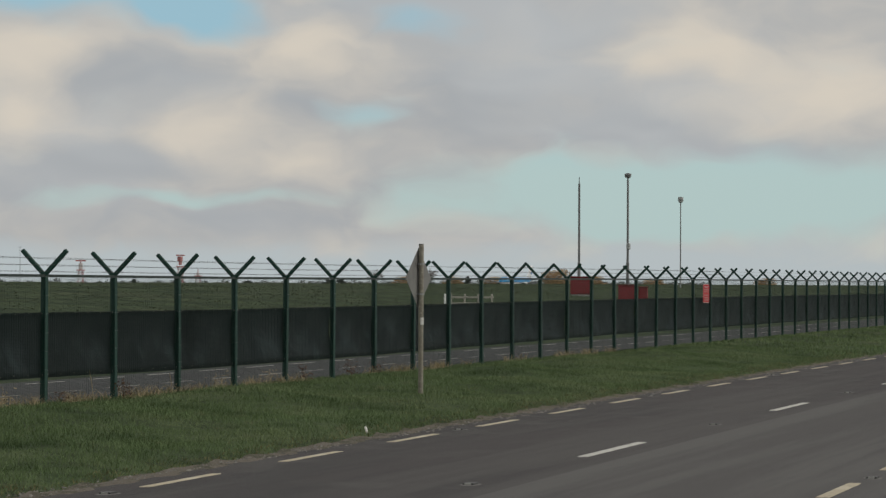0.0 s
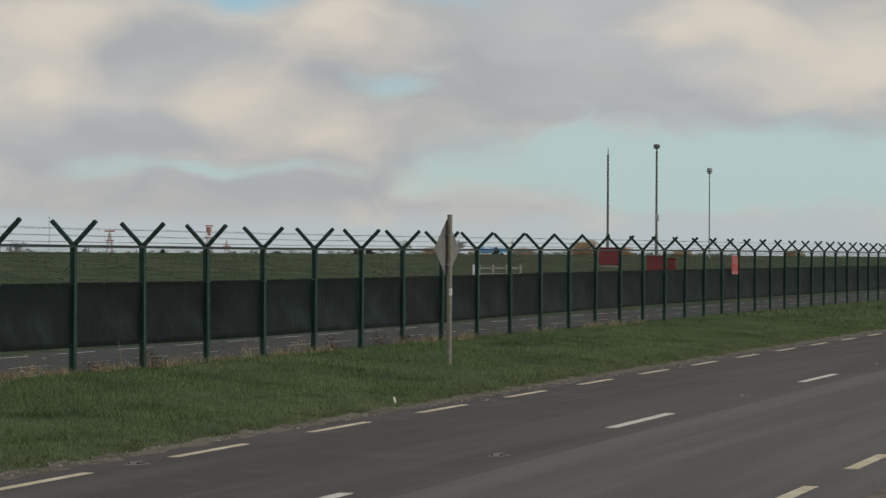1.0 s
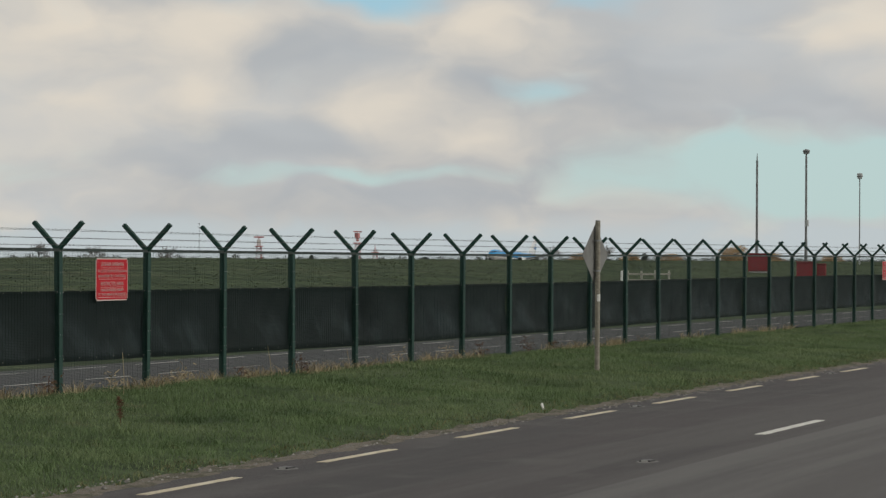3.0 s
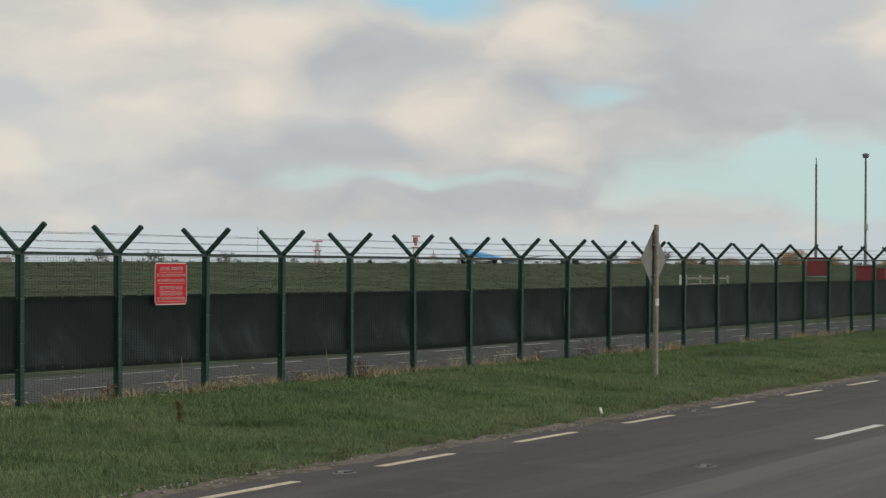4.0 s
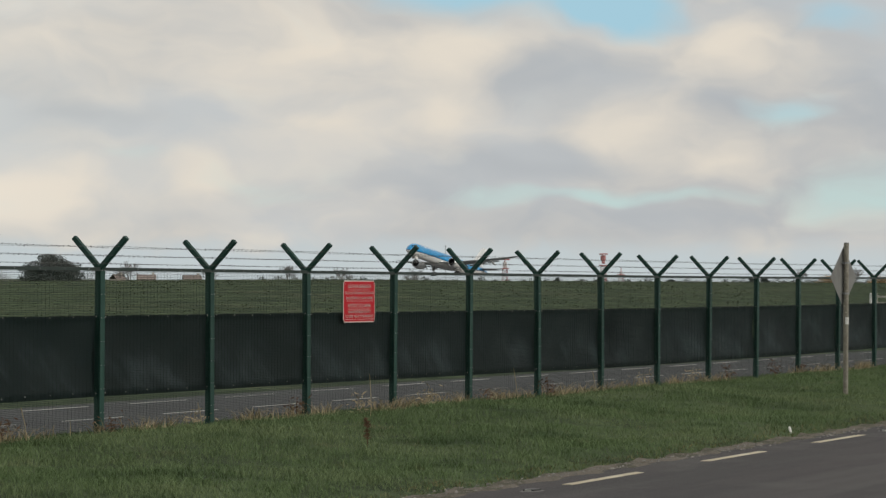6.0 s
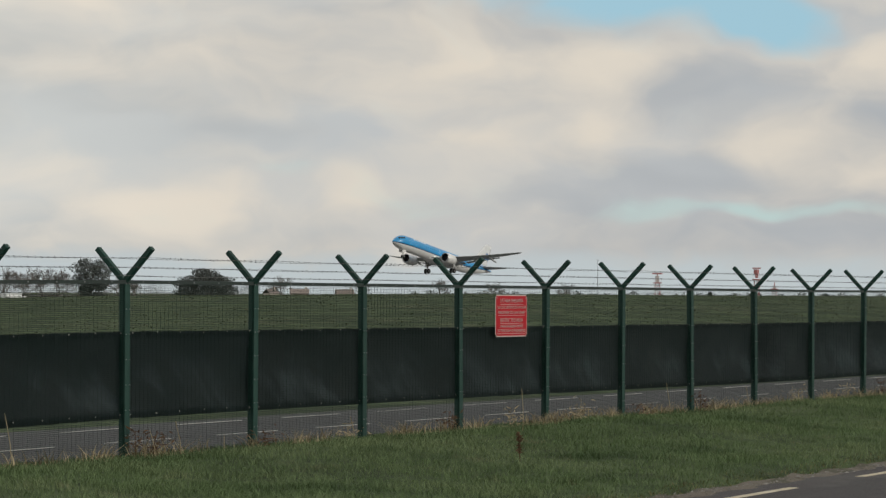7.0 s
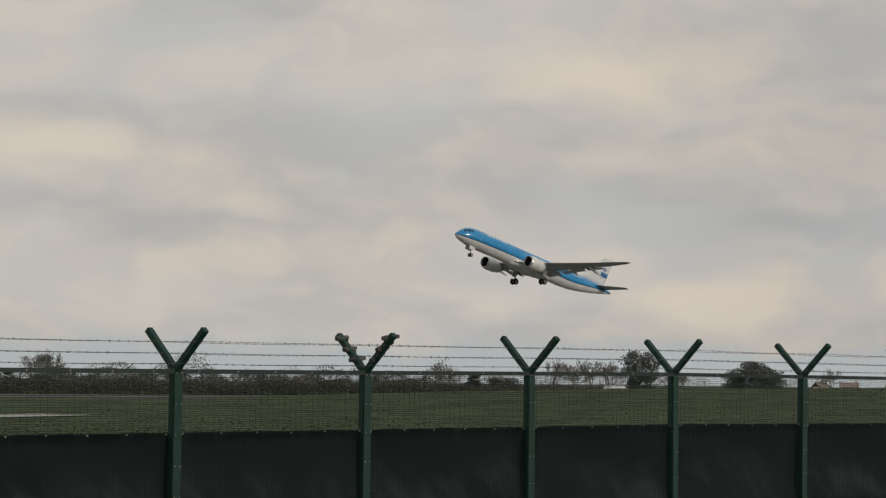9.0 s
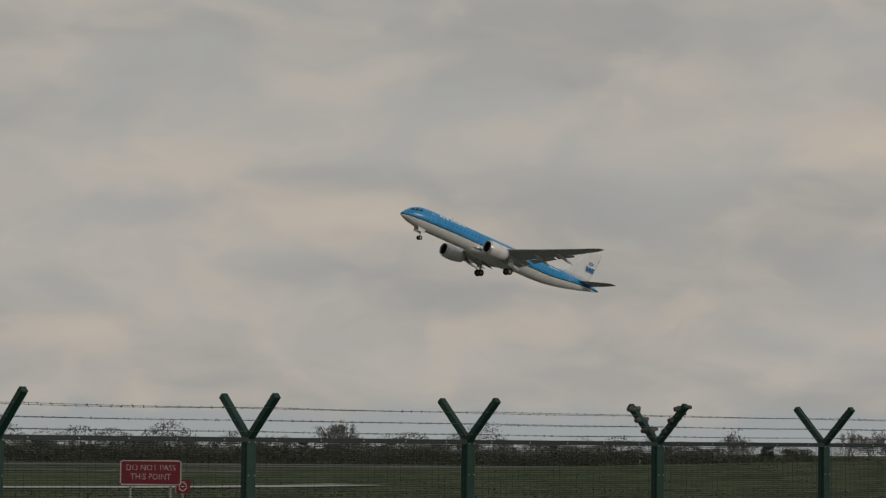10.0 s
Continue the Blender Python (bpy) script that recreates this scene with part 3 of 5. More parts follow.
verge_grass = tufts("verge_grass", gx, gy, rnd_np, grass_h, 0.006, BLADE, 1.1)
tagged(verge_grass, "short green winter grass on the road verge", "grass", kind="stuff")
gx, gy = scatter(60000, 75, 190, 11.8, 18.2, 1.2)
far_verge = tufts("verge_grass", gx, gy, rnd_np, 0.10, 0.016, BLADE, 0.9)
tagged(far_verge, "short green winter grass further along the verge", "grass", kind="stuff")
# tussocks and coarse clumps
cx, cy = scatter(330, 14, 60, 12.2, 17.9, 1.2)
gx = (cx[:, None] + rnd_np.normal(0, 0.11, (330, 70))).ravel()
gy = (cy[:, None] + rnd_np.normal(0, 0.09, (330, 70))).ravel()
keep = (gy > 11.9)
coarse = tufts("grass_tussocks", gx[keep], gy[keep], rnd_np, 0.10, 0.007, BLADE, 1.4)
tagged(coarse, "longer green tussocks standing in the verge", "grass", kind="stuff")
# fringe at the foot of the fence, dead leaves and straw
gx, gy = scatter(26000, 13, 70, 17.55, 18.35, 1.3)
fringe = tufts("fence_fringe", gx, gy, rnd_np, 0.085, 0.008, BLADE, 1.1)
tagged(fringe, "uncut grass along the foot of the fence", "grass", kind="stuff")
cx = np.concatenate([14 + 58 * rnd_np.random(85) ** 1.2])
gx = (cx[:, None] + rnd_np.normal(0, 0.18, (85, 34))).ravel()
gy = 17.72 + 0.25 * rnd_np.random(len(gx))
straw = tufts("dry_straw", gx, gy, rnd_np, 0.21, 0.012, STRAW, 1.7)
tagged(straw, "bleached dry grass stalks along the fence foot", "dry grass", kind="stuff")
gx, gy = scatter(11000, 13, 80, 11.62, 12.25, 1.3)
gy = gy + 0.12 * np.sin(gx * 2.3) * np.sin(gx * 0.71) + np.array([float(v) for v in drift(gx)])
edge_straw = tufts("edge_straw", gx, gy, rnd_np, 0.05, 0.009, EDGESTRAW, 1.8)
tagged(edge_straw, "thin dry grass at the road edge", "dry grass", kind="stuff")


def pebbles(name, n, y0, y1, seed):
    r = random.Random(seed)
    verts, faces = [], []
    for _ in range(n):
        x, y = 13 + 65 * r.random() ** 1.3, r.uniform(y0, y1)
        s = r.uniform(0.008, 0.028)
        z = ROAD_Z + 0.012
        b = len(verts)
        for dx, dy, dz in ((1, 0, 0), (0, 1, 0), (-1, 0, 0), (0, -1, 0), (0.1, 0, 0.7)):
            verts.append((x + dx * s * r.uniform(0.6, 1.2), y + dy * s * r.uniform(0.6, 1.2), z + dz * s))
        faces += [(b, b + 1, b + 4), (b + 1, b + 2, b + 4), (b + 2, b + 3, b + 4), (b + 3, b, b + 4)]
    me = bpy.data.meshes.new(name)
    me.from_pydata(verts, [], faces)
    me.materials.append(STONE)
    return tagged(new(name, me), "loose stones and grit at the road edge", "stones", kind="stuff")


pebbles("loose_stones", 1300, 11.4, 11.75, 3)
pebbles("loose_stones", 900, 2.6, 3.9, 4)

# ---- perimeter fence ----
FENCE_Y, PITCH, POST0, TOP = 17.98, 2.525, 32.073, 1.85
FIRST, LAST = -13, 46
fence = tagged(empty("perimeter_fence"), "green steel mesh security fence with Y-shaped barbed wire arms", "fence")


def post_z(i):
    """The fence follows the slight rise and fall of the verge."""
    return float(np.interp(i, (-13, -7.5, -5, -3, 1, 5, 8, 14, 19, 46), (-0.09, -0.045, -0.015, 0.018, 0.004, -0.008, 0.0, 0.04, 0.06, 0.10)))


def post_x(i):
    """Posts stand a few centimetres out of step."""
    return POST0 + PITCH * i + {-2: 0.039, -1: 0.022, 2: -0.040, 3: -0.045, 7: 0.035}.get(i, 0.0)


def bay(i):
    """The frame of one bay: from its post, tilted and stretched to the next."""
    x0, x1, z0, z1 = post_x(i), post_x(i + 1), post_z(i), post_z(i + 1)
    return pose(x0, FENCE_Y, z0, 0, -math.degrees(math.atan2(z1 - z0, x1 - x0)), 0) @ Matrix.Diagonal(((x1 - x0) / PITCH, 1, 1, 1))


# one post: box section, clamp strip with bolts, two raked arms with capped ends
bm = bmesh.new()
box(bm, -0.048, 0.048, -0.012, 0.052, -0.25, TOP + 0.012, bevel=0.005)
POST_MESH = mesh_of("post", bm, GREEN)
bm = bmesh.new()
box(bm, -0.05, 0.05, -0.030, -0.0225, -0.25, TOP - 0.03, bevel=0.002)
CLAMP_MESH = mesh_of("clamp_strip", bm, GREEN)
bm = bmesh.new()
for k in range(7):
    for s in (-1, 1):
        tube(bm, (s * 0.033, -0.040, 0.14 + k * 0.28), (s * 0.033, -0.029, 0.14 + k * 0.28), 0.0065, 0.0045, 6)
BOLT_MESH = mesh_of("bolts", bm, ZINC)
ARM_LEN = 0.505
bm = bmesh.new()
box(bm, -0.032, 0.032, -0.030, 0.030, -0.03, ARM_LEN, bevel=0.006)
ARM_MESH = mesh_of("arm", bm, GREEN)
bm = bmesh.new()
box(bm, -0.035, 0.035, -0.033, 0.033, ARM_LEN - 0.004, ARM_LEN + 0.008, bevel=0.003)
CAP_MESH = mesh_of("arm_cap", bm, GREEN)
# mesh panel: close horizontal wires, wider vertical ones
verts, faces = [], []


def rod(a, b, r, axis):
    o = len(verts)
    for p in (a, b):
        for k in range(3):
            c, s = r * math.cos(2.1 * k + 0.5), r * math.sin(2.1 * k + 0.5)
            verts.append((p[0], p[1] + c, p[2] + s) if axis == 0 else (p[0] + c, p[1] + s, p[2]))
    for k in range(3):
        faces.append((o + k, o + (k + 1) % 3, o + 3 + (k + 1) % 3, o + 3 + k))


for k in range(33):
    x = 0.0435 + 0.0762 * k
    rod((x, 0.003, -0.12), (x, 0.003, TOP - 0.01), 0.0015, 2)
z = -0.1
while z < TOP - 0.01:
    rod((0.0, 0.0, z), (PITCH, 0.0, z), 0.0026, 0)
    z += 0.0205
PANEL_MESH = bpy.data.meshes.new("mesh_panel")
PANEL_MESH.from_pydata(verts, [], faces)
PANEL_MESH.materials.append(DARKGREEN)
bm = bmesh.new()
box(bm, 0.0, PITCH, -0.022, -0.016, TOP - 0.034, TOP + 0.008, bevel=0.002)
box(bm, 0.0, PITCH, -0.016, 0.020, TOP + 0.002, TOP + 0.008)
RAIL_MESH = mesh_of("top_rail", bm, DARKRAIL)
bm = bmesh.new()
for k in range(5):
    tube(bm, (0.28 + 0.49 * k, -0.030, TOP - 0.012), (0.28 + 0.49 * k, -0.021, TOP - 0.012), 0.008, 0.006, 6)
RAILBOLT_MESH = mesh_of("rail_bolts", bm, ZINC)

wobble = random.Random(21)
for i in range(FIRST, LAST):
    x = post_x(i)
    post = part("post", POST_MESH, None, fence, at=pose(x, FENCE_Y, post_z(i) + wobble.uniform(-0.004, 0.004), wobble.uniform(-0.35, 0.35), wobble.uniform(-0.25, 0.25), wobble.uniform(-1, 1)))
    part("clamp_strip", CLAMP_MESH, None, post)
    part("bolts", BOLT_MESH, None, post)["kind"] = "stuff"
    for s in (-1, 1):
        arm = part("arm", ARM_MESH, None, post, at=pose(0, 0.012 + s * 0.014, TOP + 0.005, -s * (44.5 + wobble.uniform(-0.8, 0.8)), 0, 0))
    if i < 20:
        part("rail_bolts", RAILBOLT_MESH, None, fence, at=bay(i))["kind"] = "stuff"
    panel = part("mesh_panel", PANEL_MESH, None, fence, at=bay(i))
    part("top_rail", RAIL_MESH, None, fence, at=bay(i))


# barbed wire: six strands that sag a little between the arms
def barbed(y, z, seed):
    r = random.Random(seed)
    vs, fs = [], []

    def stick(a, b, rad):
        a, b = Vector(a), Vector(b)
        d = (b - a).normalized()
        u = d.orthogonal().normalized()
        w = d.cross(u)
        o = len(vs)
        for p in (a, b):
            for k in range(3):
                vs.append(p + (u * math.cos(2.094 * k) + w * math.sin(2.094 * k)) * rad)
        for k in range(3):
            fs.append((o + k, o + (k + 1) % 3, o + 3 + (k + 1) % 3, o + 3 + k))
    for i in range(FIRST, LAST):
        x0, z0, slope = post_x(i), post_z(i), post_z(i + 1) - post_z(i)
        span = post_x(i + 1) - x0
        sag = r.uniform(0.002, 0.010)
        n = 12 if i < 14 else 4
        pts = [(x0 + span * k / n, y + (0.003 * math.sin(k * 1.9 + seed)), z + z0 + slope * k / n - sag * 4 * (k / n) * (1 - k / n)) for k in range(n + 1)]
        for a, b in zip(pts, pts[1:]):
            stick(a, b, 0.0022)
        if i < 22:
            for k in range(22):
                t = (k + 0.5 + r.uniform(-0.15, 0.15)) / 22
                c = Vector((x0 + span * t, y, z + z0 + slope * t - sag * 4 * t * (1 - t)))
                for _ in range(2):
                    d = Vector((r.uniform(-0.5, 0.5), r.uniform(-1, 1), r.uniform(-1, 1))).normalized() * 0.011
                    stick(c - d, c + d, 0.0021)
    me = bpy.data.meshes.new("barbed_wire")
    me.from_pydata(vs, [], fs)
    me.materials.append(WIRE)
    part("barbed_wire", me, None, fence, "dull steel barbed wire strand")


for s in (-1, 1):
    for k, f in enumerate((0.22, 0.48, 0.77)):
        barbed(FENCE_Y + 0.012 + s * (0.014 + 0.352 * f + 0.026), TOP + 0.362 * f - 0.022, 10 * k + s + 3)

# straining post: clamps on the arms
x = POST0 + PITCH * -5
clamp_rnd = random.Random(8)
straining = [o for o in fence.children if o.name.startswith("post") and abs(o.location.x - x) < 0.1][0]
for s in (-1, 1):
    for f in (0.22, 0.50, 0.80):
        bm = bmesh.new()
        box(bm, -0.05, 0.05, -0.02, 0.02, -0.03, 0.03, bevel=0.012)
        tube(bm, (-0.085, 0, 0.0), (-0.03, 0, 0.01), 0.022, 0.03, 8)
        tube(bm, (0.02, 0.01, 0.02), (0.10, 0.0, 0.03), 0.03, 0.018, 8)
        tube(bm, (0.03, -0.03, -0.03), (0.03, 0.03, -0.03), 0.016, None, 7)
        part("wire_strainer", bm, STRAINER, straining, "dark weathered metal wire tensioner",
             at=pose(0, 0.012 + s * (0.014 + 0.352 * f + 0.02), TOP + 0.362 * f + 0.03, -s * 45 + clamp_rnd.uniform(-20, 20), 0, clamp_rnd.uniform(-25, 25)))

# windbreak cloth behind the mesh, one length to a bay
SCREEN_TOP = 1.285


def screen_cloth(i, seed):
    r = random.Random(seed)
    hem = [float(np.interp(k, (-13, -4, -2, 0, 2, 4.5, 6, 8, 10, 13, 16, 46), (0.32, 0.31, 0.325, 0.325, 0.31, 0.277, 0.292, 0.285, 0.30, 0.305, 0.32, 0.30))) for k in (i, i + 1)]
    nx, nz = 24, 10
    ph, am = r.uniform(0, 6), r.uniform(0.016, 0.034)
    e = empty("windbreak_screen", pose(0, 0.030, 0) @ bay(i))
    bm = bmesh.new()
    rows = []
    for k in range(nz + 1):
        f = k / nz
        row = []
        for j in range(nx + 1):
            u = j / nx
            bottom = hem[0] + (hem[1] - hem[0]) * u
            bulge = am * math.sin(math.pi * f) * (math.sin(u * 7 + ph + f * 3.4) + 0.5 * math.sin(u * 15 + ph * 2 - f * 6)) + 0.02 * math.sin(math.pi * f) * math.sin(math.pi * u)
            scallop = 0.0015 * math.cos(u * math.pi * 12)
            z = bottom + (SCREEN_TOP - bottom) * f + (scallop if k == nz else (-scallop if k == 0 else 0)) + r.uniform(-0.001, 0.001)
            row.append(bm.verts.new((0.002 + (PITCH - 0.004) * u, 0.5 * bulge + am * 0.9 * math.sin(math.pi * f) + 0.004, z)))
        rows.append(row)
    for a, b in zip(rows, rows[1:]):
        for j in range(nx):
            bm.faces.new((a[j], a[j + 1], b[j + 1], b[j]))
    bmesh.ops.solidify(bm, geom=bm.faces[:], thickness=0.003)
    cloth = part("cloth", bm, SCREEN, e, smooth=True)
    bm = bmesh.new()
    for row_z in (SCREEN_TOP - 0.012, None):
        for j in range(6):
            xx = 0.10 + 0.465 * j + r.uniform(-0.02, 0.02)
            zz = (hem[0] + (hem[1] - hem[0]) * xx / PITCH + 0.05 if row_z is None else row_z) + r.uniform(-0.006, 0.006)
            bmesh.ops.create_icosphere(bm, subdivisions=1, radius=0.009, matrix=Matrix.Translation((xx, -0.040, zz)) @ Matrix.Diagonal((1, 0.5, 1, 1)))
    c = part("clips", bm, CLIP, e, "small pale cloth clips")
    c["kind"] = "stuff"
    tagged(e, "dark green-black windbreak cloth clipped to the fence mesh", "screen", "windbreak cloth")


for i in range(FIRST, LAST):
    screen_cloth(i, 100 + i)


# ---- signs ----
def board(name, w, h, m, edge_m, parent, thick=0.004, rim=0.016):
    bm = bmesh.new()
    box(bm, -w / 2, w / 2, 0, thick, 0, h)
    vert = [e for e in bm.edges if abs((e.verts[0].co - e.verts[1].co).y) > thick * 0.5]
    bmesh.ops.bevel(bm, geom=vert, offset=0.03, segments=4, affect="EDGES")
    part("border", bm, edge_m, parent, "pale border of the sign")
    bm = bmesh.new()
    box(bm, -w / 2 + rim, w / 2 - rim, -0.003, 0.0015, rim, h - rim)
    vert = [e for e in bm.edges if abs((e.verts[0].co - e.verts[1].co).y) > 0.003]
    bmesh.ops.bevel(bm, geom=vert, offset=0.02, segments=3, affect="EDGES")
    part("panel", bm, m, parent)


def line_of(words, size, z, parent, width, m=SIGNWHITE):
    """A row of lettering set to a given width."""
    cu = bpy.data.curves.new("lettering", "FONT")
    cu.body, cu.size, cu.align_x, cu.align_y, cu.extrude, cu.resolution_u = words, size, "CENTER", "CENTER", 0.0015, 2
    cu.offset = size * -0.012
    tmp = new("lettering", cu)
    me = bpy.data.meshes.new_from_object(tmp.evaluated_get(bpy.context.evaluated_depsgraph_get()))
    bpy.data.objects.remove(tmp)
    me.name = "lettering"
    span = max(v.co.x for v in me.vertices) - min(v.co.x for v in me.vertices)
    me.transform(Matrix.Diagonal((width / span, 1, 1, 1)))
    me.transform(Matrix.Rotation(radians(90), 4, "X"))
    me.materials.clear()
    me.materials.append(m)
    return part("lettering", me, None, parent, at=pose(0, -0.0055, z))


def bar_under(z, width, parent):
    bm = bmesh.new()
    box(bm, -width / 2, width / 2, -0.0055, -0.002, z - 0.0025, z + 0.0025)
    part("underline", bm, SIGNWHITE, parent)


def restricted_sign(x, z, tilt):
    e = empty("restricted_area_sign", pose(x, FENCE_Y - 0.040, z, 0, tilt, 0))
    board("board", 0.93, 0.585, SIGNRED, SIGNWHITE, e)
    line_of("LÁTHAIR SHRIANTA", 0.075, 0.500, e, 0.66)
    bar_under(0.452, 0.66, e)
    line_of("TÁ COSC AR DHUL ISTEACH AR", 0.058, 0.408, e, 0.84)
    line_of("AN LÁTHAIR SEO GAN ÚDARÚ", 0.058, 0.338, e, 0.80)
    bar_under(0.298, 0.78, e)
    line_of("RESTRICTED AREA", 0.075, 0.232, e, 0.66)
    bar_under(0.186, 0.66, e)
    line_of("UNAUTHORISED ENTRY", 0.058, 0.146, e, 0.66)
    line_of("TO THIS AREA IS PROHIBITED", 0.058, 0.084, e, 0.82)
    bar_under(0.045, 0.80, e)
    for sx in (-0.42, 0.42):
        for sz in (0.05, 0.535):
            bm = bmesh.new()
            tube(bm, (sx, -0.007, sz), (sx, 0.03, sz), 0.008, None, 8)
            part("bolt", bm, ZINC, e)
    return tagged(e, "red bilingual restricted area sign bolted to the fence", "warning sign", "restricted area signs")


restricted_sign(33.47, 1.150, 0.0)
restricted_sign(84.25, 1.175, 0.5)

# ---- diamond road sign seen from behind, on its pole in the verge ----
sign_x, sign_y = 43.68, 14.2
sign_z = float(ground_z(sign_x, sign_y))
diamond = empty("road_sign", pose(sign_x, sign_y, sign_z))
bm = bmesh.new()
tube(bm, (0, 0, -0.1), (0.012, 0, 2.53), 0.043, 0.043, 18)
part("pole", bm, POLE, diamond, smooth=False)
bm = bmesh.new()
tube(bm, (0.012, 0, 2.53), (0.012, 0, 2.545), 0.045, 0.040, 18)
part("pole_cap", bm, ALU, diamond)
turn = Matrix.Translation((0.012, 0, 1.835 - sign_z)) @ Matrix.Rotation(radians(-7), 4, "Z")
bm = bmesh.new()
box(bm, -0.36, 0.36, 0.050, 0.054, -0.36, 0.36, m=turn @ Matrix.Rotation(radians(45), 4, "Y"), bevel=0.0)
part("plate", bm, ALU, diamond, "bare grey metal back of the diamond plate")
for zz in (0.24, -0.27):
    bm = bmesh.new()
    box(bm, -0.13, 0.13, 0.043, 0.050, zz - 0.018, zz + 0.018, m=turn, bevel=0.004)
    part("rail", bm, ALU, diamond)
    bm = bmesh.new()
    lathe(bm, [(zz - 0.016, 0.044), (zz - 0.016, 0.052), (zz + 0.016, 0.052), (zz + 0.016, 0.044)], 18, turn @ Matrix.Rotation(radians(-90), 4, "Y"))
    box(bm, -0.065, -0.045, -0.012, 0.05, zz - 0.016, zz + 0.016, m=turn)
    box(bm, 0.045, 0.065, -0.012, 0.05, zz - 0.016, zz + 0.016, m=turn)
    part("clip", bm, ZINC, diamond)
bm = bmesh.new()
ring = [[(0.047 * math.cos(a) + 0.006, 0.047 * math.sin(a), z) for a in np.linspace(radians(-175), radians(-60), 9)] + [(0.0435 * math.cos(a) + 0.006, 0.0435 * math.sin(a), z) for a in np.linspace(radians(-60), radians(-175), 9)] for z in (1.18, 1.30)]
loft(bm, ring)
part("sticker", bm, STICKER, diamond, "faded white sticker on the pole")
tagged(diamond, "diamond road sign seen from behind on a weathered pole", "road sign")

# ---- small things in the verge ----
cup = empty("paper_cup", pose(34.45, 11.95, ROAD_Z + 0.05, 0, 62, 30))
bm = bmesh.new()
lathe(bm, [(0, 0.0), (0, 0.014), (0.09, 0.016), (0.11, 0.019), (0.13, 0.017), (0.12, 0.014), (0.01, 0.010), (0.01, 0.0)], 16, Matrix.Rotation(radians(-90), 4, "Y"))
part("cup_wall", bm, PAPER, cup)
tagged(cup, "crushed white paper cup lying at the road edge", "litter")


def weed(x, y, h, seed, m, label, spread=0.5):
    r = random.Random(seed)
    e = empty("dead_weed", pose(x, y, float(ground_z(x, y))))
    bm = bmesh.new()
    top = Vector((r.uniform(-0.1, 0.1) * h, r.uniform(-0.1, 0.1) * h, h))
    tube(bm, (0, 0, -0.02), top, 0.006, 0.003, 5)
    part("stem", bm, m, e)
    bm = bmesh.new()
    for _ in range(60):
        f = r.uniform(0.35, 1.05)
        p = top * f + Vector((r.gauss(0, 0.05), r.gauss(0, 0.05), r.gauss(0, 0.03))) * spread * 2
        d = Vector((r.uniform(-1, 1), r.uniform(-1, 1), r.uniform(-0.8, 0.8))).normalized() * r.uniform(0.02, 0.06)
        s = d.orthogonal().normalized() * 0.010
        bm.faces.new([bm.verts.new(q) for q in (p - d, p + s, p + d, p - s)])
    part("leaves", bm, m, e)["kind"] = "stuff"
    return tagged(e, label, "weed", "dead weeds")


weed(26.9, 14.3, 0.30, 2, DOCK, "thin brown leafless weed stem in the verge", 0.12)
weed_rnd = random.Random(17)
for x in (24.5, 24.75, 31.5, 35.2, 35.5, 39.3, 43.4, 19.2, 29.0, 37.4, 46.1, 50.5, 47.8, 52.0, 27.0, 33.0):
    weed(x + weed_rnd.uniform(-0.1, 0.1), 17.8 + weed_rnd.uniform(-0.1, 0.06), weed_rnd.uniform(0.16, 0.34), int(x * 10), DOCK if weed_rnd.random() < 0.75 else STRAW, "withered rust-brown dock by the fence foot", 0.9)
for x, y, h in ((22.05, 17.6, 0.62), (24.9, 17.5, 0.42), (31.3, 16.6, 0.55), (36.5, 16.9, 0.5), (28.6, 17.5, 0.35), (40.6, 17.4, 0.4), (24.55, 17.6, 0.33), (19.4, 17.7, 0.4)):
    e = empty("dry_stalk", pose(x, y, float(ground_z(x, y))))
    bm = bmesh.new()
    pts = [(0.02 * math.sin(k) + 0.025 * k * (1 if int(x) % 2 else -1) * h, 0.01 * k, h * k / 4) for k in range(5)]
    for a, b in zip(pts, pts[1:]):
        tube(bm, a, b, 0.005, 0.004, 5)
    part("stalk", bm, STRAW, e)
    tagged(e, "single pale dry stalk standing in the grass", "dry stalk", "dry stalks")

# ---- airliner: twin-engined regional jet, about 41 m long; body axes x forward, y port, z up, origin 20 m behind the nose ----
plane = empty("airliner")
AFT = 20.0
N = 40


def ring_at(back, half_w, half_h, zc, n=N):
    return [(AFT - back, half_w * math.cos(2 * math.pi * k / n), zc + half_h * math.sin(2 * math.pi * k / n)) for k in range(n)]


bm = bmesh.new()
loft(bm, [ring_at(*s) for s in ((0.0, 0.04, 0.04, -0.56), (0.12, 0.22, 0.20, -0.54), (0.4, 0.43, 0.40, -0.49), (0.9, 0.72, 0.72, -0.36), (1.6, 1.0, 1.08, -0.20), (2.4, 1.2, 1.36, -0.08), (3.2, 1.33, 1.53, -0.03),
                                (4.4, 1.44, 1.64, 0.0), (6.0, 1.50, 1.67, 0.0), (10.0, 1.505, 1.675, 0.0), (16.0, 1.505, 1.675, 0.0), (22.0, 1.505, 1.675, 0.0), (27.5, 1.505, 1.675, 0.0), (30.0, 1.47, 1.60, 0.05),
                                (32.5, 1.33, 1.42, 0.20), (35.0, 1.09, 1.17, 0.40), (37.5, 0.77, 0.85, 0.62), (39.4, 0.48, 0.55, 0.78), (40.7, 0.27, 0.32, 0.87), (41.2, 0.16, 0.2, 0.89))])
part("fuselage", bm, LIVERY, plane, "sky-blue upper hull over a pale grey belly", smooth=True)
bm = bmesh.new()
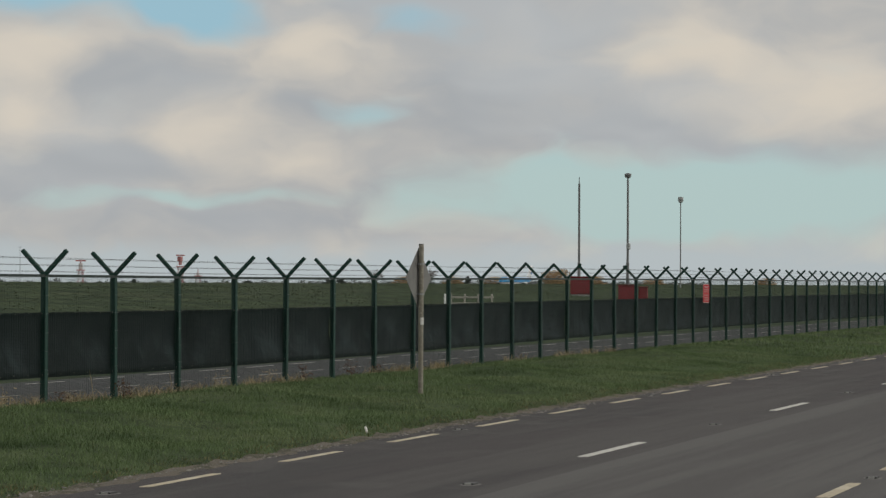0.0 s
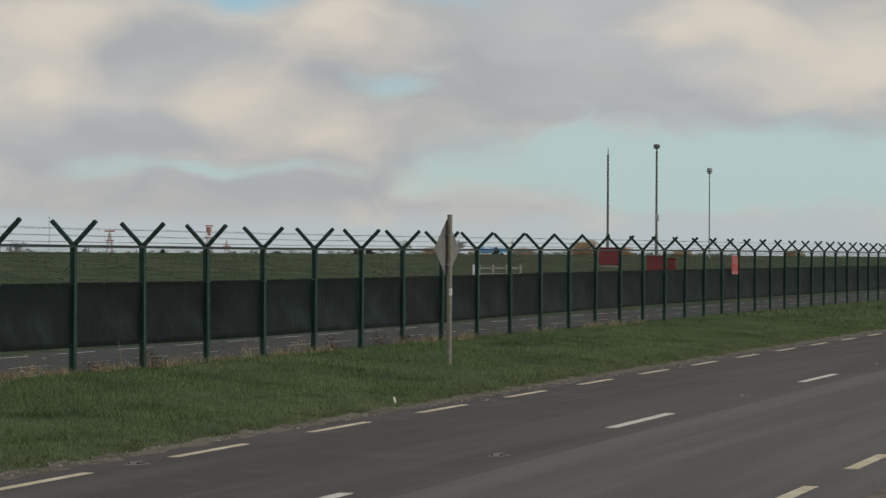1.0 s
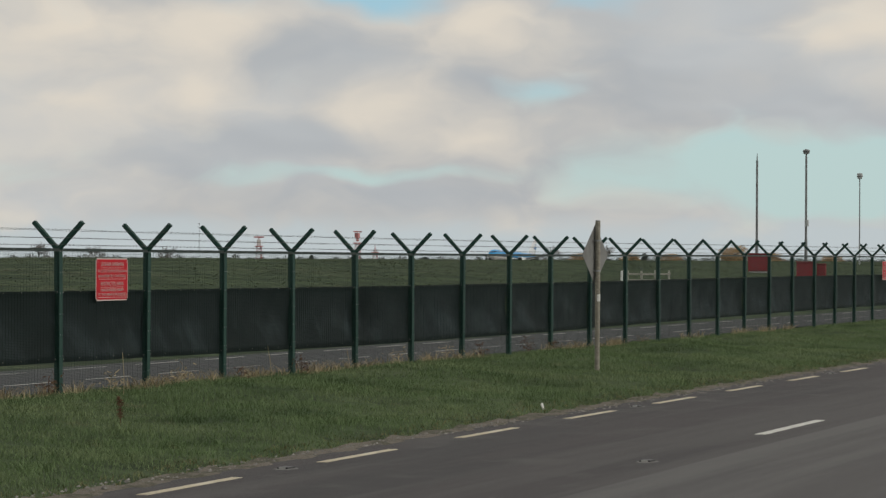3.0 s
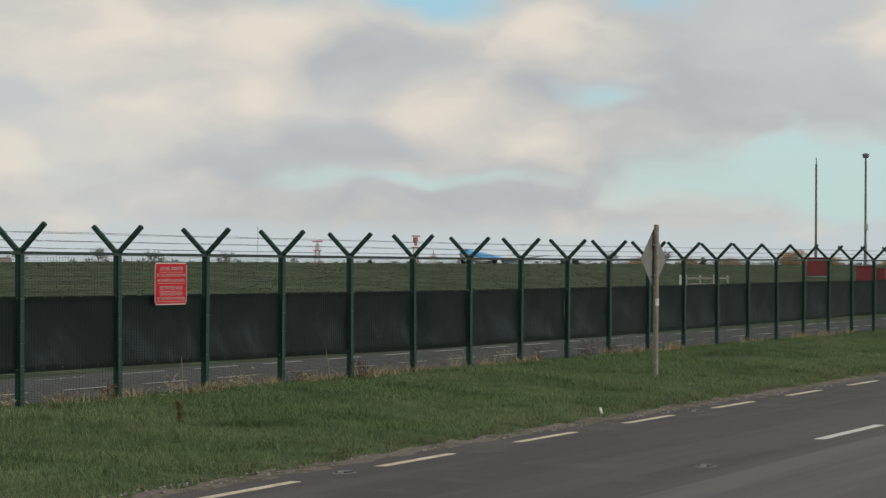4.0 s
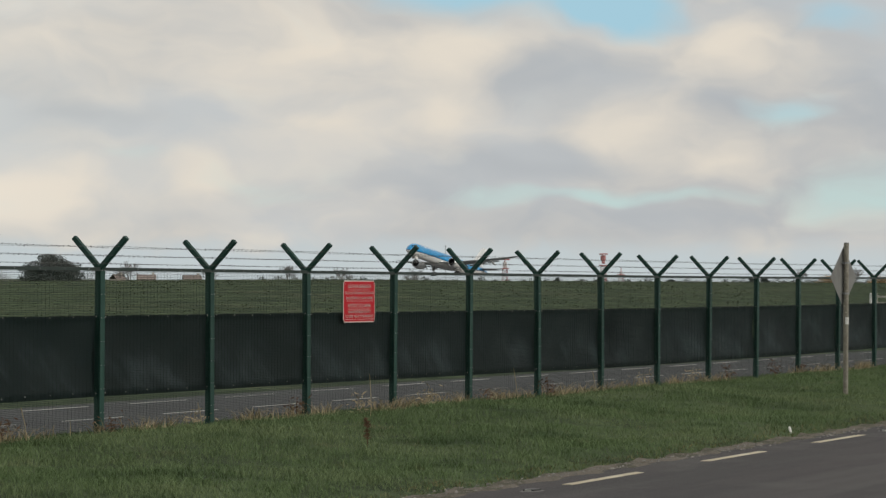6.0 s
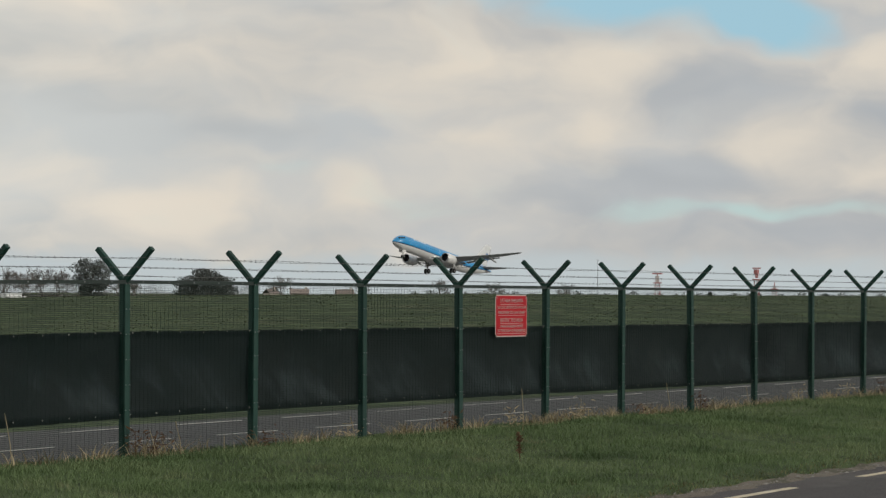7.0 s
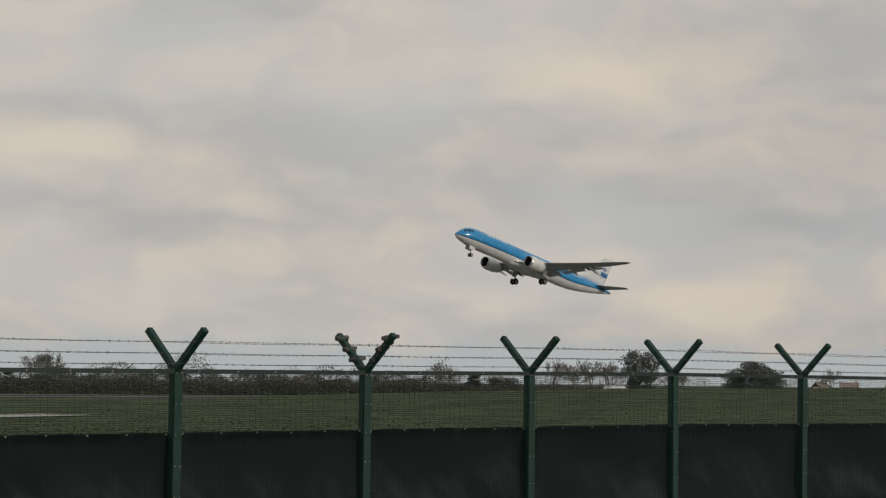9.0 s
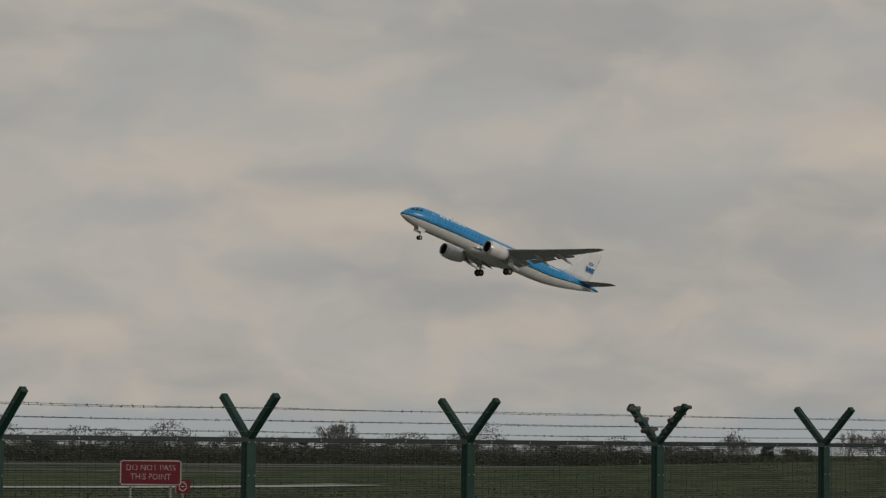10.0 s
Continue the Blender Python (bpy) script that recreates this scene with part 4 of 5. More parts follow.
loft(bm, [[(AFT - b, w * math.cos(a), zc + h * math.sin(a)) for a in np.linspace(0, 2 * math.pi, 24, endpoint=False)] for b, w, h, zc in
          ((13.2, 0.2, 0.1, -1.45), (14.2, 1.1, 0.5, -1.35), (15.5, 1.62, 0.82, -1.2), (18.5, 1.75, 0.92, -1.15), (21.5, 1.68, 0.86, -1.15), (23.6, 1.15, 0.5, -1.3), (24.8, 0.25, 0.12, -1.5))])
part("belly_fairing", bm, HULLWHITE, plane, smooth=True)
bm = bmesh.new()
tube(bm, (AFT - 41.15, 0, 0.89), (AFT - 41.45, 0, 0.90), 0.15, 0.12, 14)
part("exhaust", bm, DARK, plane, "dark auxiliary exhaust at the tail")


def foil(c, thick, n=9):
    """An aerofoil outline, from the trailing edge over the top and back; chord c, nose at 0."""
    us = [0.5 * (1 - math.cos(math.pi * k / n)) for k in range(n + 1)]
    th = [5 * thick * c * (0.2969 * math.sqrt(u) - 0.126 * u - 0.3516 * u * u + 0.2843 * u ** 3 - 0.1015 * u ** 4) for u in us]
    top = [(-u * c, 0.62 * t) for u, t in zip(us, th)]
    low = [(-u * c, -0.38 * t - 0.002) for u, t in zip(us, th)]
    return top[::-1] + low[1:-1]


def surface(name, stations, m, side, upright=False, label=""):
    bm = bmesh.new()
    rings = []
    for span, nose_back, c, z, thick in stations:
        if upright:
            rings.append([(AFT - nose_back + x, zz, span) for x, zz in foil(c, thick)])
        else:
            rings.append([(AFT - nose_back + x, side * span, z + zz) for x, zz in foil(c, thick)])
    loft(bm, rings)
    return part(name, bm, m, plane, label, smooth=True)


WING = ((0.9, 13.9, 8.0, -1.22, 0.14), (2.2, 15.1, 6.9, -1.02, 0.13), (5.1, 17.0, 5.0, -0.62, 0.12), (9.0, 19.35, 3.75, 0.02, 0.11), (13.0, 21.8, 2.6, 0.78, 0.10), (16.3, 23.85, 1.55, 1.47, 0.10), (17.2, 24.55, 1.0, 1.68, 0.09), (17.57, 25.05, 0.4, 1.77, 0.08))
STAB = ((0.3, 35.9, 3.5, 0.98, 0.1), (2.5, 37.5, 2.5, 1.16, 0.1), (4.9, 39.1, 1.35, 1.37, 0.09), (5.15, 39.6, 0.75, 1.40, 0.08))
for side in (1, -1):
    wing = surface("wing", WING, WINGGREY, side, label="grey swept wing with flaps lowered")
    # flaps, hung behind and below the trailing edge
    for (y0, b0, z0, c0), (y1, b1, z1, c1) in (((1.7, 21.75, -1.12, 1.5), (4.9, 21.75, -0.78, 1.25)), ((5.4, 21.85, -0.73, 1.1), (9.6, 22.8, 0.02, 0.9)), ((9.9, 22.95, 0.08, 0.8), (12.6, 23.95, 0.58, 0.65))):
        bm = bmesh.new()
        rings = []
        for y, b, z, c in ((y0, b0, z0, c0), (y1, b1, z1, c1)):
            rings.append([(AFT - b + x * 0.93 + zz * 0.3, side * y, z - 0.03 + zz * 0.9 + x * 0.17) for x, zz in foil(c, 0.10, 6)])
        loft(bm, rings)
        part("flap", bm, WINGGREY, wing)
    for y in (4.0, 7.6, 11.0):
        b = 19.9 + (y - 4) * 0.43
        z = -0.82 + (y - 4) * 0.165 - 0.18
        bm = bmesh.new()
        loft(bm, [[(AFT - b - d, side * y + w * math.cos(a), z - d * 0.17 + h * math.sin(a)) for a in np.linspace(0, 2 * math.pi, 10, endpoint=False)] for d, w, h in
                  ((-0.9, 0.02, 0.03), (-0.2, 0.15, 0.2), (0.9, 0.18, 0.27), (2.0, 0.14, 0.2), (2.9, 0.02, 0.03))])
        part("flap_track_fairing", bm, WINGGREY, wing, smooth=True)
    bm = bmesh.new()
    bmesh.ops.create_icosphere(bm, subdivisions=2, radius=0.11, matrix=Matrix.Translation((AFT - 14.55, side * 1.72, -1.02)))
    part("landing_light", bm, LANDLIGHT, wing, "lit landing light at the wing root")
    surface("tailplane", STAB, WINGGREY, side, label="grey horizontal tail surface")
    # engine
    eng = part("engine", lathe(bmesh.new(), [(0.02, 0.86), (0.10, 0.97), (-0.35, 1.10), (-1.1, 1.17), (-2.2, 1.14), (-3.1, 1.0), (-3.75, 0.84), (-3.72, 0.80), (-2.9, 0.86)], 32, Matrix.Translation((AFT - 13.5, side * 5.08, -1.42))), HULLWHITE, plane, "pale engine nacelle", smooth=True)
    c = Matrix.Translation((AFT - 13.5, side * 5.08, -1.42))
    part("inlet_lip", lathe(bmesh.new(), [(-0.16, 1.052), (0.0, 1.01), (0.11, 0.955), (0.12, 0.92), (0.06, 0.87), (-0.2, 0.84)], 32, c), METAL, eng, "bare metal inlet lip", smooth=True)
    part("inlet_duct", lathe(bmesh.new(), [(0.02, 0.862), (-0.4, 0.85), (-0.95, 0.88), (-1.0, 0.3), (-1.0, 0.0)], 28, c), DARK, eng, smooth=True)
    bm = bmesh.new()
    for k in range(18):
        a = 2 * math.pi * k / 18
        rot = c @ Matrix.Rotation(a, 4, "X")
        f = [rot @ Vector(p) for p in ((-0.84, -0.03, 0.25), (-0.70, 0.05, 0.25), (-0.62, 0.16, 0.84), (-0.90, -0.08, 0.84))]
        bm.faces.new([bm.verts.new(p) for p in f])
    fan = part("fan", bm, FAN, eng, "dark fan blades")
    fan["kind"] = "stuff"
    part("spinner", lathe(bmesh.new(), [(-0.35, 0.0), (-0.45, 0.1), (-0.6, 0.2), (-0.85, 0.28)], 16, c), FAN, eng, smooth=True)
    part("core_cowl", lathe(bmesh.new(), [(-2.8, 0.62), (-3.7, 0.56), (-4.4, 0.42), (-4.42, 0.36), (-4.9, 0.14), (-5.1, 0.02)], 24, c), ZINC, eng, smooth=True)
    bm = bmesh.new()
    loft(bm, [[(AFT - 13.5 + x, side * 5.08 + w, z) for x, w in ((a, 0.0), ((a * 2 + b) / 3, 0.20), ((a + 2 * b) / 3, 0.18), (b, 0.0), ((a + 2 * b) / 3, -0.18), ((a * 2 + b) / 3, -0.20))] for z, a, b in ((-0.62, -1.0, -5.2), (-0.30, -1.6, -5.8), (0.05 - 0.55, -2.4, -6.2))])
    part("pylon", bm, HULLWHITE, eng)
    # main landing gear
    gear = part("main_gear", tube(bmesh.new(), (AFT - 19.75, side * 3.05, -0.9), (AFT - 19.9, side * 3.35, -3.05), 0.17, 0.13, 12), ZINC, plane, "grey main landing gear leg")
    bm = bmesh.new()
    tube(bm, (AFT - 19.85, side * 3.3, -2.2), (AFT - 19.4, side * 1.7, -1.3), 0.075, None, 8)
    tube(bm, (AFT - 19.85, side * 3.3, -2.0), (AFT - 18.3, side * 3.0, -1.2), 0.06, None, 8)
    part("side_brace", bm, ZINC, gear)
    bm = bmesh.new()
    box(bm, AFT - 20.35, AFT - 19.35, side * 3.62 - 0.025, side * 3.62 + 0.025, -2.3, -0.9, bevel=0.02)
    part("gear_door", bm, HULLWHITE, gear)
    bm = bmesh.new()
    tube(bm, (AFT - 19.9, side * 3.35 - 0.5, -3.13), (AFT - 19.9, side * 3.35 + 0.5, -3.13), 0.075, None, 10)
    part("axle", bm, ZINC, gear)
    for dy in (-0.40, 0.40):
        wc = Matrix.Translation((AFT - 19.9, side * 3.35 + dy, -3.13)) @ Matrix.Rotation(radians(90), 4, "Z")
        part("tyre", lathe(bmesh.new(), [(-0.16, 0.26), (-0.19, 0.36), (-0.17, 0.49), (-0.09, 0.54), (0.09, 0.54), (0.17, 0.49), (0.19, 0.36), (0.16, 0.26)], 24, wc), RUBBER, gear, "black tyre", smooth=True)
        part("rim", lathe(bmesh.new(), [(-0.15, 0.0), (-0.13, 0.16), (-0.16, 0.27), (0.16, 0.27), (0.13, 0.16), (0.15, 0.0)], 18, wc), ZINC, gear, smooth=True)

fin_stations = ((1.2, 31.6, 7.6, 0, 0.05), (2.2, 33.3, 6.0, 0, 0.08), (4.4, 35.75, 4.3, 0, 0.08), (6.4, 37.95, 2.75, 0, 0.08), (6.69, 38.6, 1.9, 0, 0.07))
fin = surface("tail_fin", fin_stations, FINWHITE, 1, upright=True, label="white tail fin with blue emblem")
# nose gear
nose_gear = part("nose_gear", tube(bmesh.new(), (AFT - 4.35, 0, -1.3), (AFT - 4.53, 0, -2.75), 0.10, 0.085, 12), ZINC, plane, "grey nose landing gear leg")
bm = bmesh.new()
tube(bm, (AFT - 4.5, 0, -2.1), (AFT - 3.4, 0, -1.45), 0.05, None, 8)
part("drag_brace", bm, ZINC, nose_gear)
for dy in (-0.5, 0.5):
    bm = bmesh.new()
    box(bm, AFT - 4.9, AFT - 3.5, dy - 0.02, dy + 0.02, -2.1, -1.35, bevel=0.015)
    part("gear_door", bm, HULLWHITE, nose_gear)
for dy in (-0.22, 0.22):
    wc = Matrix.Translation((AFT - 4.53, dy, -2.9)) @ Matrix.Rotation(radians(90), 4, "Z")
    part("tyre", lathe(bmesh.new(), [(-0.10, 0.18), (-0.12, 0.25), (-0.10, 0.33), (0.10, 0.33), (0.12, 0.25), (0.10, 0.18)], 20, wc), RUBBER, nose_gear, "black tyre", smooth=True)
    part("rim", lathe(bmesh.new(), [(-0.10, 0.0), (-0.09, 0.12), (-0.10, 0.19), (0.10, 0.19), (0.09, 0.12), (0.10, 0.0)], 16, wc), ZINC, nose_gear, smooth=True)
bm = bmesh.new()
bmesh.ops.create_icosphere(bm, subdivisions=2, radius=0.09, matrix=Matrix.Translation((AFT - 4.2, 0, -1.85)))
part("taxi_light", bm, LANDLIGHT, nose_gear, "lit taxi light on the nose leg")


# windows, doors and lettering follow the hull's curve
def hull(back, angle, out=0.012):
    """A point on the hull, angle in degrees up from the side; port side."""
    prof = ((0.9, 0.72, 0.72, -0.36), (1.6, 1.0, 1.08, -0.20), (2.4, 1.2, 1.36, -0.08), (3.2, 1.33, 1.53, -0.03), (4.4, 1.44, 1.64, 0.0), (6.0, 1.50, 1.67, 0.0), (27.5, 1.505, 1.675, 0.0), (30.0, 1.47, 1.60, 0.05),
            (32.5, 1.33, 1.42, 0.20), (35.0, 1.09, 1.17, 0.40), (37.5, 0.77, 0.85, 0.62))
    w, h, c = [float(np.interp(back, [p[0] for p in prof], [p[k] for p in prof])) for k in (1, 2, 3)]
    a = radians(angle)
    return Vector((AFT - back, (w + out) * math.cos(a), c + (h + out) * math.sin(a)))


def hull_patch(bm, b0, b1, a0, a1, side, out=0.012, nb=3, na=3):
    grid = [[bm.verts.new(Vector((1, side, 1)) * hull(b0 + (b1 - b0) * i / nb, a0 + (a1 - a0) * j / na, out)) for j in range(na + 1)] for i in range(nb + 1)]
    for i in range(nb):
        for j in range(na):
            bm.faces.new((grid[i][j], grid[i + 1][j], grid[i + 1][j + 1], grid[i][j + 1]))


for side in (1, -1):
    for b0, b1, a0, a1 in ((1.35, 1.85, 38, 62), (1.95, 2.55, 33, 52), (2.62, 3.15, 31, 46)):
        bm = bmesh.new()
        hull_patch(bm, b0, b1, a0, a1, side)
        part("cockpit_window", bm, GLASS, plane, "dark cockpit window")
    bm = bmesh.new()
    for k in range(36):
        b = 7.4 + k * 0.79
        if 32 > b:
            hull_patch(bm, b, b + 0.24, 13, 24, side, 0.008, 1, 2)
    part("cabin_windows", bm, material("cabin_glass", (0.012, 0.24, 0.54), 0.25), plane, "row of small cabin windows")["kind"] = "stuff"
    for b0, b1, a0, a1 in ((4.75, 5.6, -22, 38), (34.2, 34.95, -18, 40), (16.6, 17.1, 8, 34)):
        bm = bmesh.new()
        for p, q, r, s in ((b0, b0 + 0.05, a0, a1), (b1 - 0.05, b1, a0, a1), (b0, b1, a0, a0 + 1.6), (b0, b1, a1 - 1.6, a1)):
            hull_patch(bm, p, q, r, s, side, 0.010)
        part("door_outline", bm, LOGOWHITE, plane, "pale outline of a cabin door")
    # emblem and title as plain blocks
    bm = bmesh.new()
    for k, (w, gap) in enumerate(((0.42, 0), (0.34, 0), (0.5, 0))):
        hull_patch(bm, 6.6 + k * 0.62, 6.6 + k * 0.62 + w, 40, 58, side, 0.012)
    part("title_mark", bm, LOGOWHITE, plane, "pale title block on the hull")
    bm = bmesh.new()
    for k in range(4):
        hull_patch(bm, 8.75 + k * 0.8, 8.75 + k * 0.8 + 0.66, 45, 54, side, 0.012)
    part("title_mark", bm, LOGOWHITE, plane, "pale title block on the hull")
    bm = bmesh.new()
    for k in range(5):
        hull_patch(bm, 29.6 + k * 0.45, 29.6 + k * 0.45 + 0.3, 34, 42, side, 0.012)
    part("title_mark", bm, LOGOWHITE, plane, "pale title block on the hull")
    bm = bmesh.new()
    for b0, b1, z0, z1 in ((37.9, 38.35, 3.15, 3.95), (38.5, 38.9, 3.15, 3.95), (39.05, 39.6, 3.15, 3.95), (38.35, 39.15, 4.35, 4.5)):
        box(bm, AFT - b1, AFT - b0, side * 0.19 - 0.008, side * 0.19 + 0.008, z0, z1)
    for k, (b, z) in enumerate(((38.4, 4.68), (38.75, 4.8), (39.1, 4.68))):
        tube(bm, (AFT - b, side * 0.18, z), (AFT - b, side * 0.2, z), 0.11, None, 10)
    part("fin_emblem", bm, LOGOBLUE, plane, "blue emblem blocks on the fin")
bm = bmesh.new()
loft(bm, [[(AFT - b, w, z) for b, w in ((b0, 0.0), (b0 + c * 0.4, 0.03), (b0 + c, 0.0), (b0 + c * 0.4, -0.03))] for z, b0, c in ((1.6, 9.2, 0.8), (2.05, 9.5, 0.4))])
part("aerial", bm, HULLWHITE, plane)
tagged(plane, "sky-blue and white twin-jet airliner taking off, gear down", "airliner")

# ---- airfield and distance ----


def spot(az, d):
    """A place on the ground at a bearing (degrees from the fence's square) and distance from the verge."""
    x, y = d * math.sin(radians(az)), d * math.cos(radians(az))
    return x, y, float(ground_z(x, y))


def leaf_cloud(bm, r, lobes, n, size):
    """Small leaf-clump faces scattered over a set of rounded lobes, thinner inside."""
    for _ in range(n):
        c, s = r.choice(lobes)
        while True:
            p = Vector((r.uniform(-1, 1), r.uniform(-1, 1), r.uniform(-1, 1)))
            if 0.35 < p.length < 1.0:
                break
        p = Vector((c[0] + p.x * s[0], c[1] + p.y * s[1], c[2] + p.z * s[2]))
        d = Vector((r.gauss(0, 1), r.gauss(0, 1), r.gauss(0, 1))).normalized()
        u = d.orthogonal().normalized() * size * r.uniform(0.5, 1.3)
        w = d.cross(u).normalized() * size * r.uniform(0.4, 1.0)
        bm.faces.new([bm.verts.new(q) for q in (p - u, p + w, p + u * 0.9, p - w * 1.1)])


def limbs(bm, r, base, direction, length, radius, depth, spread=0.55, twig=0.018):
    end = base + direction * length
    tube(bm, base, end, radius, max(radius * 0.66, twig), 5 if depth > 2 else 3, caps=False)
    if depth == 0:
        return
    for _ in range(3 if depth > 1 else 4):
        d = (direction + Vector((r.gauss(0, spread), r.gauss(0, spread), r.gauss(0.12, spread * 0.6)))).normalized()
        start = base + direction * length * r.uniform(0.55, 1.0)
        limbs(bm, r, start, d, length * r.uniform(0.58, 0.85), max(radius * 0.55, twig), depth - 1, spread, twig)


def leafy_tree(seed, h, w, m, label, lobes_n=9, n=1500, size=0.28, flat=False, tiers=()):
    r = random.Random(seed)
    e = empty("tree")
    bm = bmesh.new()
    tube(bm, (0, 0, -0.3), (r.uniform(-0.2, 0.2), 0, h * 0.55), h * 0.035, h * 0.02, 8)
    for _ in range(6):
        a = r.uniform(0, 6.28)
        z = h * r.uniform(0.25, 0.55)
        tube(bm, (0, 0, z), (math.cos(a) * w * 0.33, math.sin(a) * w * 0.33, z + h * r.uniform(0.12, 0.3)), h * 0.014, h * 0.006, 5)
    part("trunk", bm, BARK, e)
    lobes = []
    for _ in range(lobes_n):
        z = r.uniform(0.28, 0.84) if not flat else r.uniform(0.5, 0.85)
        reach = (1 - 0.8 * abs(z - 0.5)) * w * 0.40
        a = r.uniform(0, 6.28)
        s = w * r.uniform(0.13, 0.24)
        lobes.append(((math.cos(a) * reach * r.uniform(0.35, 1), math.sin(a) * reach * r.uniform(0.35, 1), h * z), (s * 1.2, s * 1.2, min(s * 0.85, h * 0.16))))
    if tiers:  # shelves of foliage: height, reach, lobes, as shares of the tree's height and width
        lobes = []
        for z, reach, count in tiers:
            for k in range(count):
                a = 6.28 * k / count + r.uniform(-0.5, 0.5)
                d, s = w * 0.5 * reach * r.uniform(0.45, 1.0), w * r.uniform(0.09, 0.17)
                lobes.append(((math.cos(a) * d, math.sin(a) * d, h * (z + r.uniform(-0.09, 0.07))), (s * 1.25, s * 1.25, h * r.uniform(0.08, 0.14))))
    bm = bmesh.new()
    leaf_cloud(bm, r, lobes, n, size)
    part("crown", bm, m, e)
    return tagged(e, label, "tree", "distant trees")


def bare_tree(seed, h, label, spread=0.5):
    r = random.Random(seed)
    e = empty("tree")
    bm = bmesh.new()
    tube(bm, (0, 0, -0.3), (0, 0, h * 0.25), h * 0.03, h * 0.024, 7)
    part("trunk", bm, BARK, e)
    bm = bmesh.new()
    for _ in range(5):
        d = Vector((r.gauss(0, 0.45), r.gauss(0, 0.45), 1)).normalized()
        limbs(bm, r, Vector((0, 0, h * r.uniform(0.12, 0.25))), d, h * 0.28, h * 0.014, 4, spread, 0.045)
    part("crown", bm, TWIG, e, "bare winter branches")["kind"] = "stuff"
    return tagged(e, label, "tree", "distant trees")


def place(ob, az, d, scale=1.0, turn=0.0, sx=1.0, sink=0.0):
    x, y, z = spot(az, d)
    return copy_thing(ob, Matrix.Translation((x, y, z - sink)) @ Matrix.Rotation(turn, 4, "Z") @ Matrix.Diagonal((scale * sx, scale * sx, scale, 1)))


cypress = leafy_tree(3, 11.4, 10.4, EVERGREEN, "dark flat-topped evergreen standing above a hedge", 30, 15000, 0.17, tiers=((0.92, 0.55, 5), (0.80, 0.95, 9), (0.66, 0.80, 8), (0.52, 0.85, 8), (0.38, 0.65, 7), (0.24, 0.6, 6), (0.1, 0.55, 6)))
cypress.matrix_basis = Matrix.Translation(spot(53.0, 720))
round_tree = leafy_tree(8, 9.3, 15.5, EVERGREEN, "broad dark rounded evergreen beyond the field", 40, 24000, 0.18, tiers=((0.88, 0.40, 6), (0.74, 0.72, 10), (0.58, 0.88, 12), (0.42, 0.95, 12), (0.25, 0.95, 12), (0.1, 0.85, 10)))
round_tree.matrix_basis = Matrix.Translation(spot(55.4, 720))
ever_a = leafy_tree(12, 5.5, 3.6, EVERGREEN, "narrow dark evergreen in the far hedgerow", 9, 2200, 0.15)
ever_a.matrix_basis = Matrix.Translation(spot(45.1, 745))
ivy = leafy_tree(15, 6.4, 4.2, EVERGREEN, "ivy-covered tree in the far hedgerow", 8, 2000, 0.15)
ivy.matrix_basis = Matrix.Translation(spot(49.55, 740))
olive = leafy_tree(19, 5.6, 6.0, OLIVE, "yellow-green tree in the far hedgerow", 10, 2600, 0.16)
olive.matrix_basis = Matrix.Translation(spot(41.6, 750))
brown_bush = leafy_tree(23, 5.2, 10.0, HEDGELEAF, "dense brown winter thicket beyond the field", 16, 5000, 0.16)
brown_bush.matrix_basis = Matrix.Translation(spot(50.2, 735))
autumn = leafy_tree(27, 8.5, 12.0, AUTUMN, "russet autumn tree far across the airfield", 16, 4500, 0.22)
autumn.matrix_basis = Matrix.Translation(spot(74.8, 950))
bare_a = bare_tree(31, 10.5, "bare winter tree beyond the field")
bare_a.matrix_basis = Matrix.Translation(spot(51.2, 740))
bare_b = bare_tree(37, 11.0, "bare winter tree in the far hedgerow", 0.62)
bare_b.matrix_basis = Matrix.Translation(spot(52.0, 730))
tree_rnd = random.Random(77)
for az, d, s, which in ((52.3, 735, 0.95, bare_a), (53.6, 735, 0.85, bare_b), (53.9, 760, 0.7, bare_a), (48.8, 745, 0.85, bare_b), (49.0, 760, 0.8, bare_a), (51.6, 745, 0.9, bare_b), (40.7, 760, 1.1, bare_a), (40.3, 770, 1.0, bare_b),
                        (57.0, 900, 0.9, bare_b), (60.3, 1000, 0.9, bare_a), (61.4, 1050, 0.8, bare_b), (58.6, 950, 0.8, bare_a), (63.0, 1100, 0.8, bare_b), (71.0, 1300, 1.0, bare_a), (72.2, 1250, 1.0, bare_b)):
    place(which, az, d, s, tree_rnd.uniform(0, 6))
for az, d, s, sx in ((71.6, 1200, 0.8, 1.3), (72.7, 1150, 0.75, 1.2), (73.5, 1100, 0.7, 1.3), (75.6, 1200, 0.8, 1.5), (76.9, 1300, 0.7, 1.4), (79.2, 1500, 0.8, 1.5)):
    place(autumn, az, d, s, tree_rnd.uniform(0, 6), sx)
for az, d, s, sx in ((70.3, 1150, 0.95, 1.2), (70.0, 1300, 0.9, 1.6), (68.4, 1400, 0.8, 1.5), (73.0, 1000, 0.9, 0.9), (66.0, 1500, 0.9, 1.5)):
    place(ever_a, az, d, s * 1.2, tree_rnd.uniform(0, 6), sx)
for k in range(64):
    az = 31.0 + 0.30 * k + tree_rnd.uniform(-0.15, 0.15)
    which = tree_rnd.choice((ever_a, bare_a, bare_b, brown_bush, ivy, olive, bare_a, bare_b, ever_a))
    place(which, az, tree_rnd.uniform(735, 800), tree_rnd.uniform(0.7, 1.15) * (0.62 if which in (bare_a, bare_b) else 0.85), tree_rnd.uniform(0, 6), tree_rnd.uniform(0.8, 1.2))


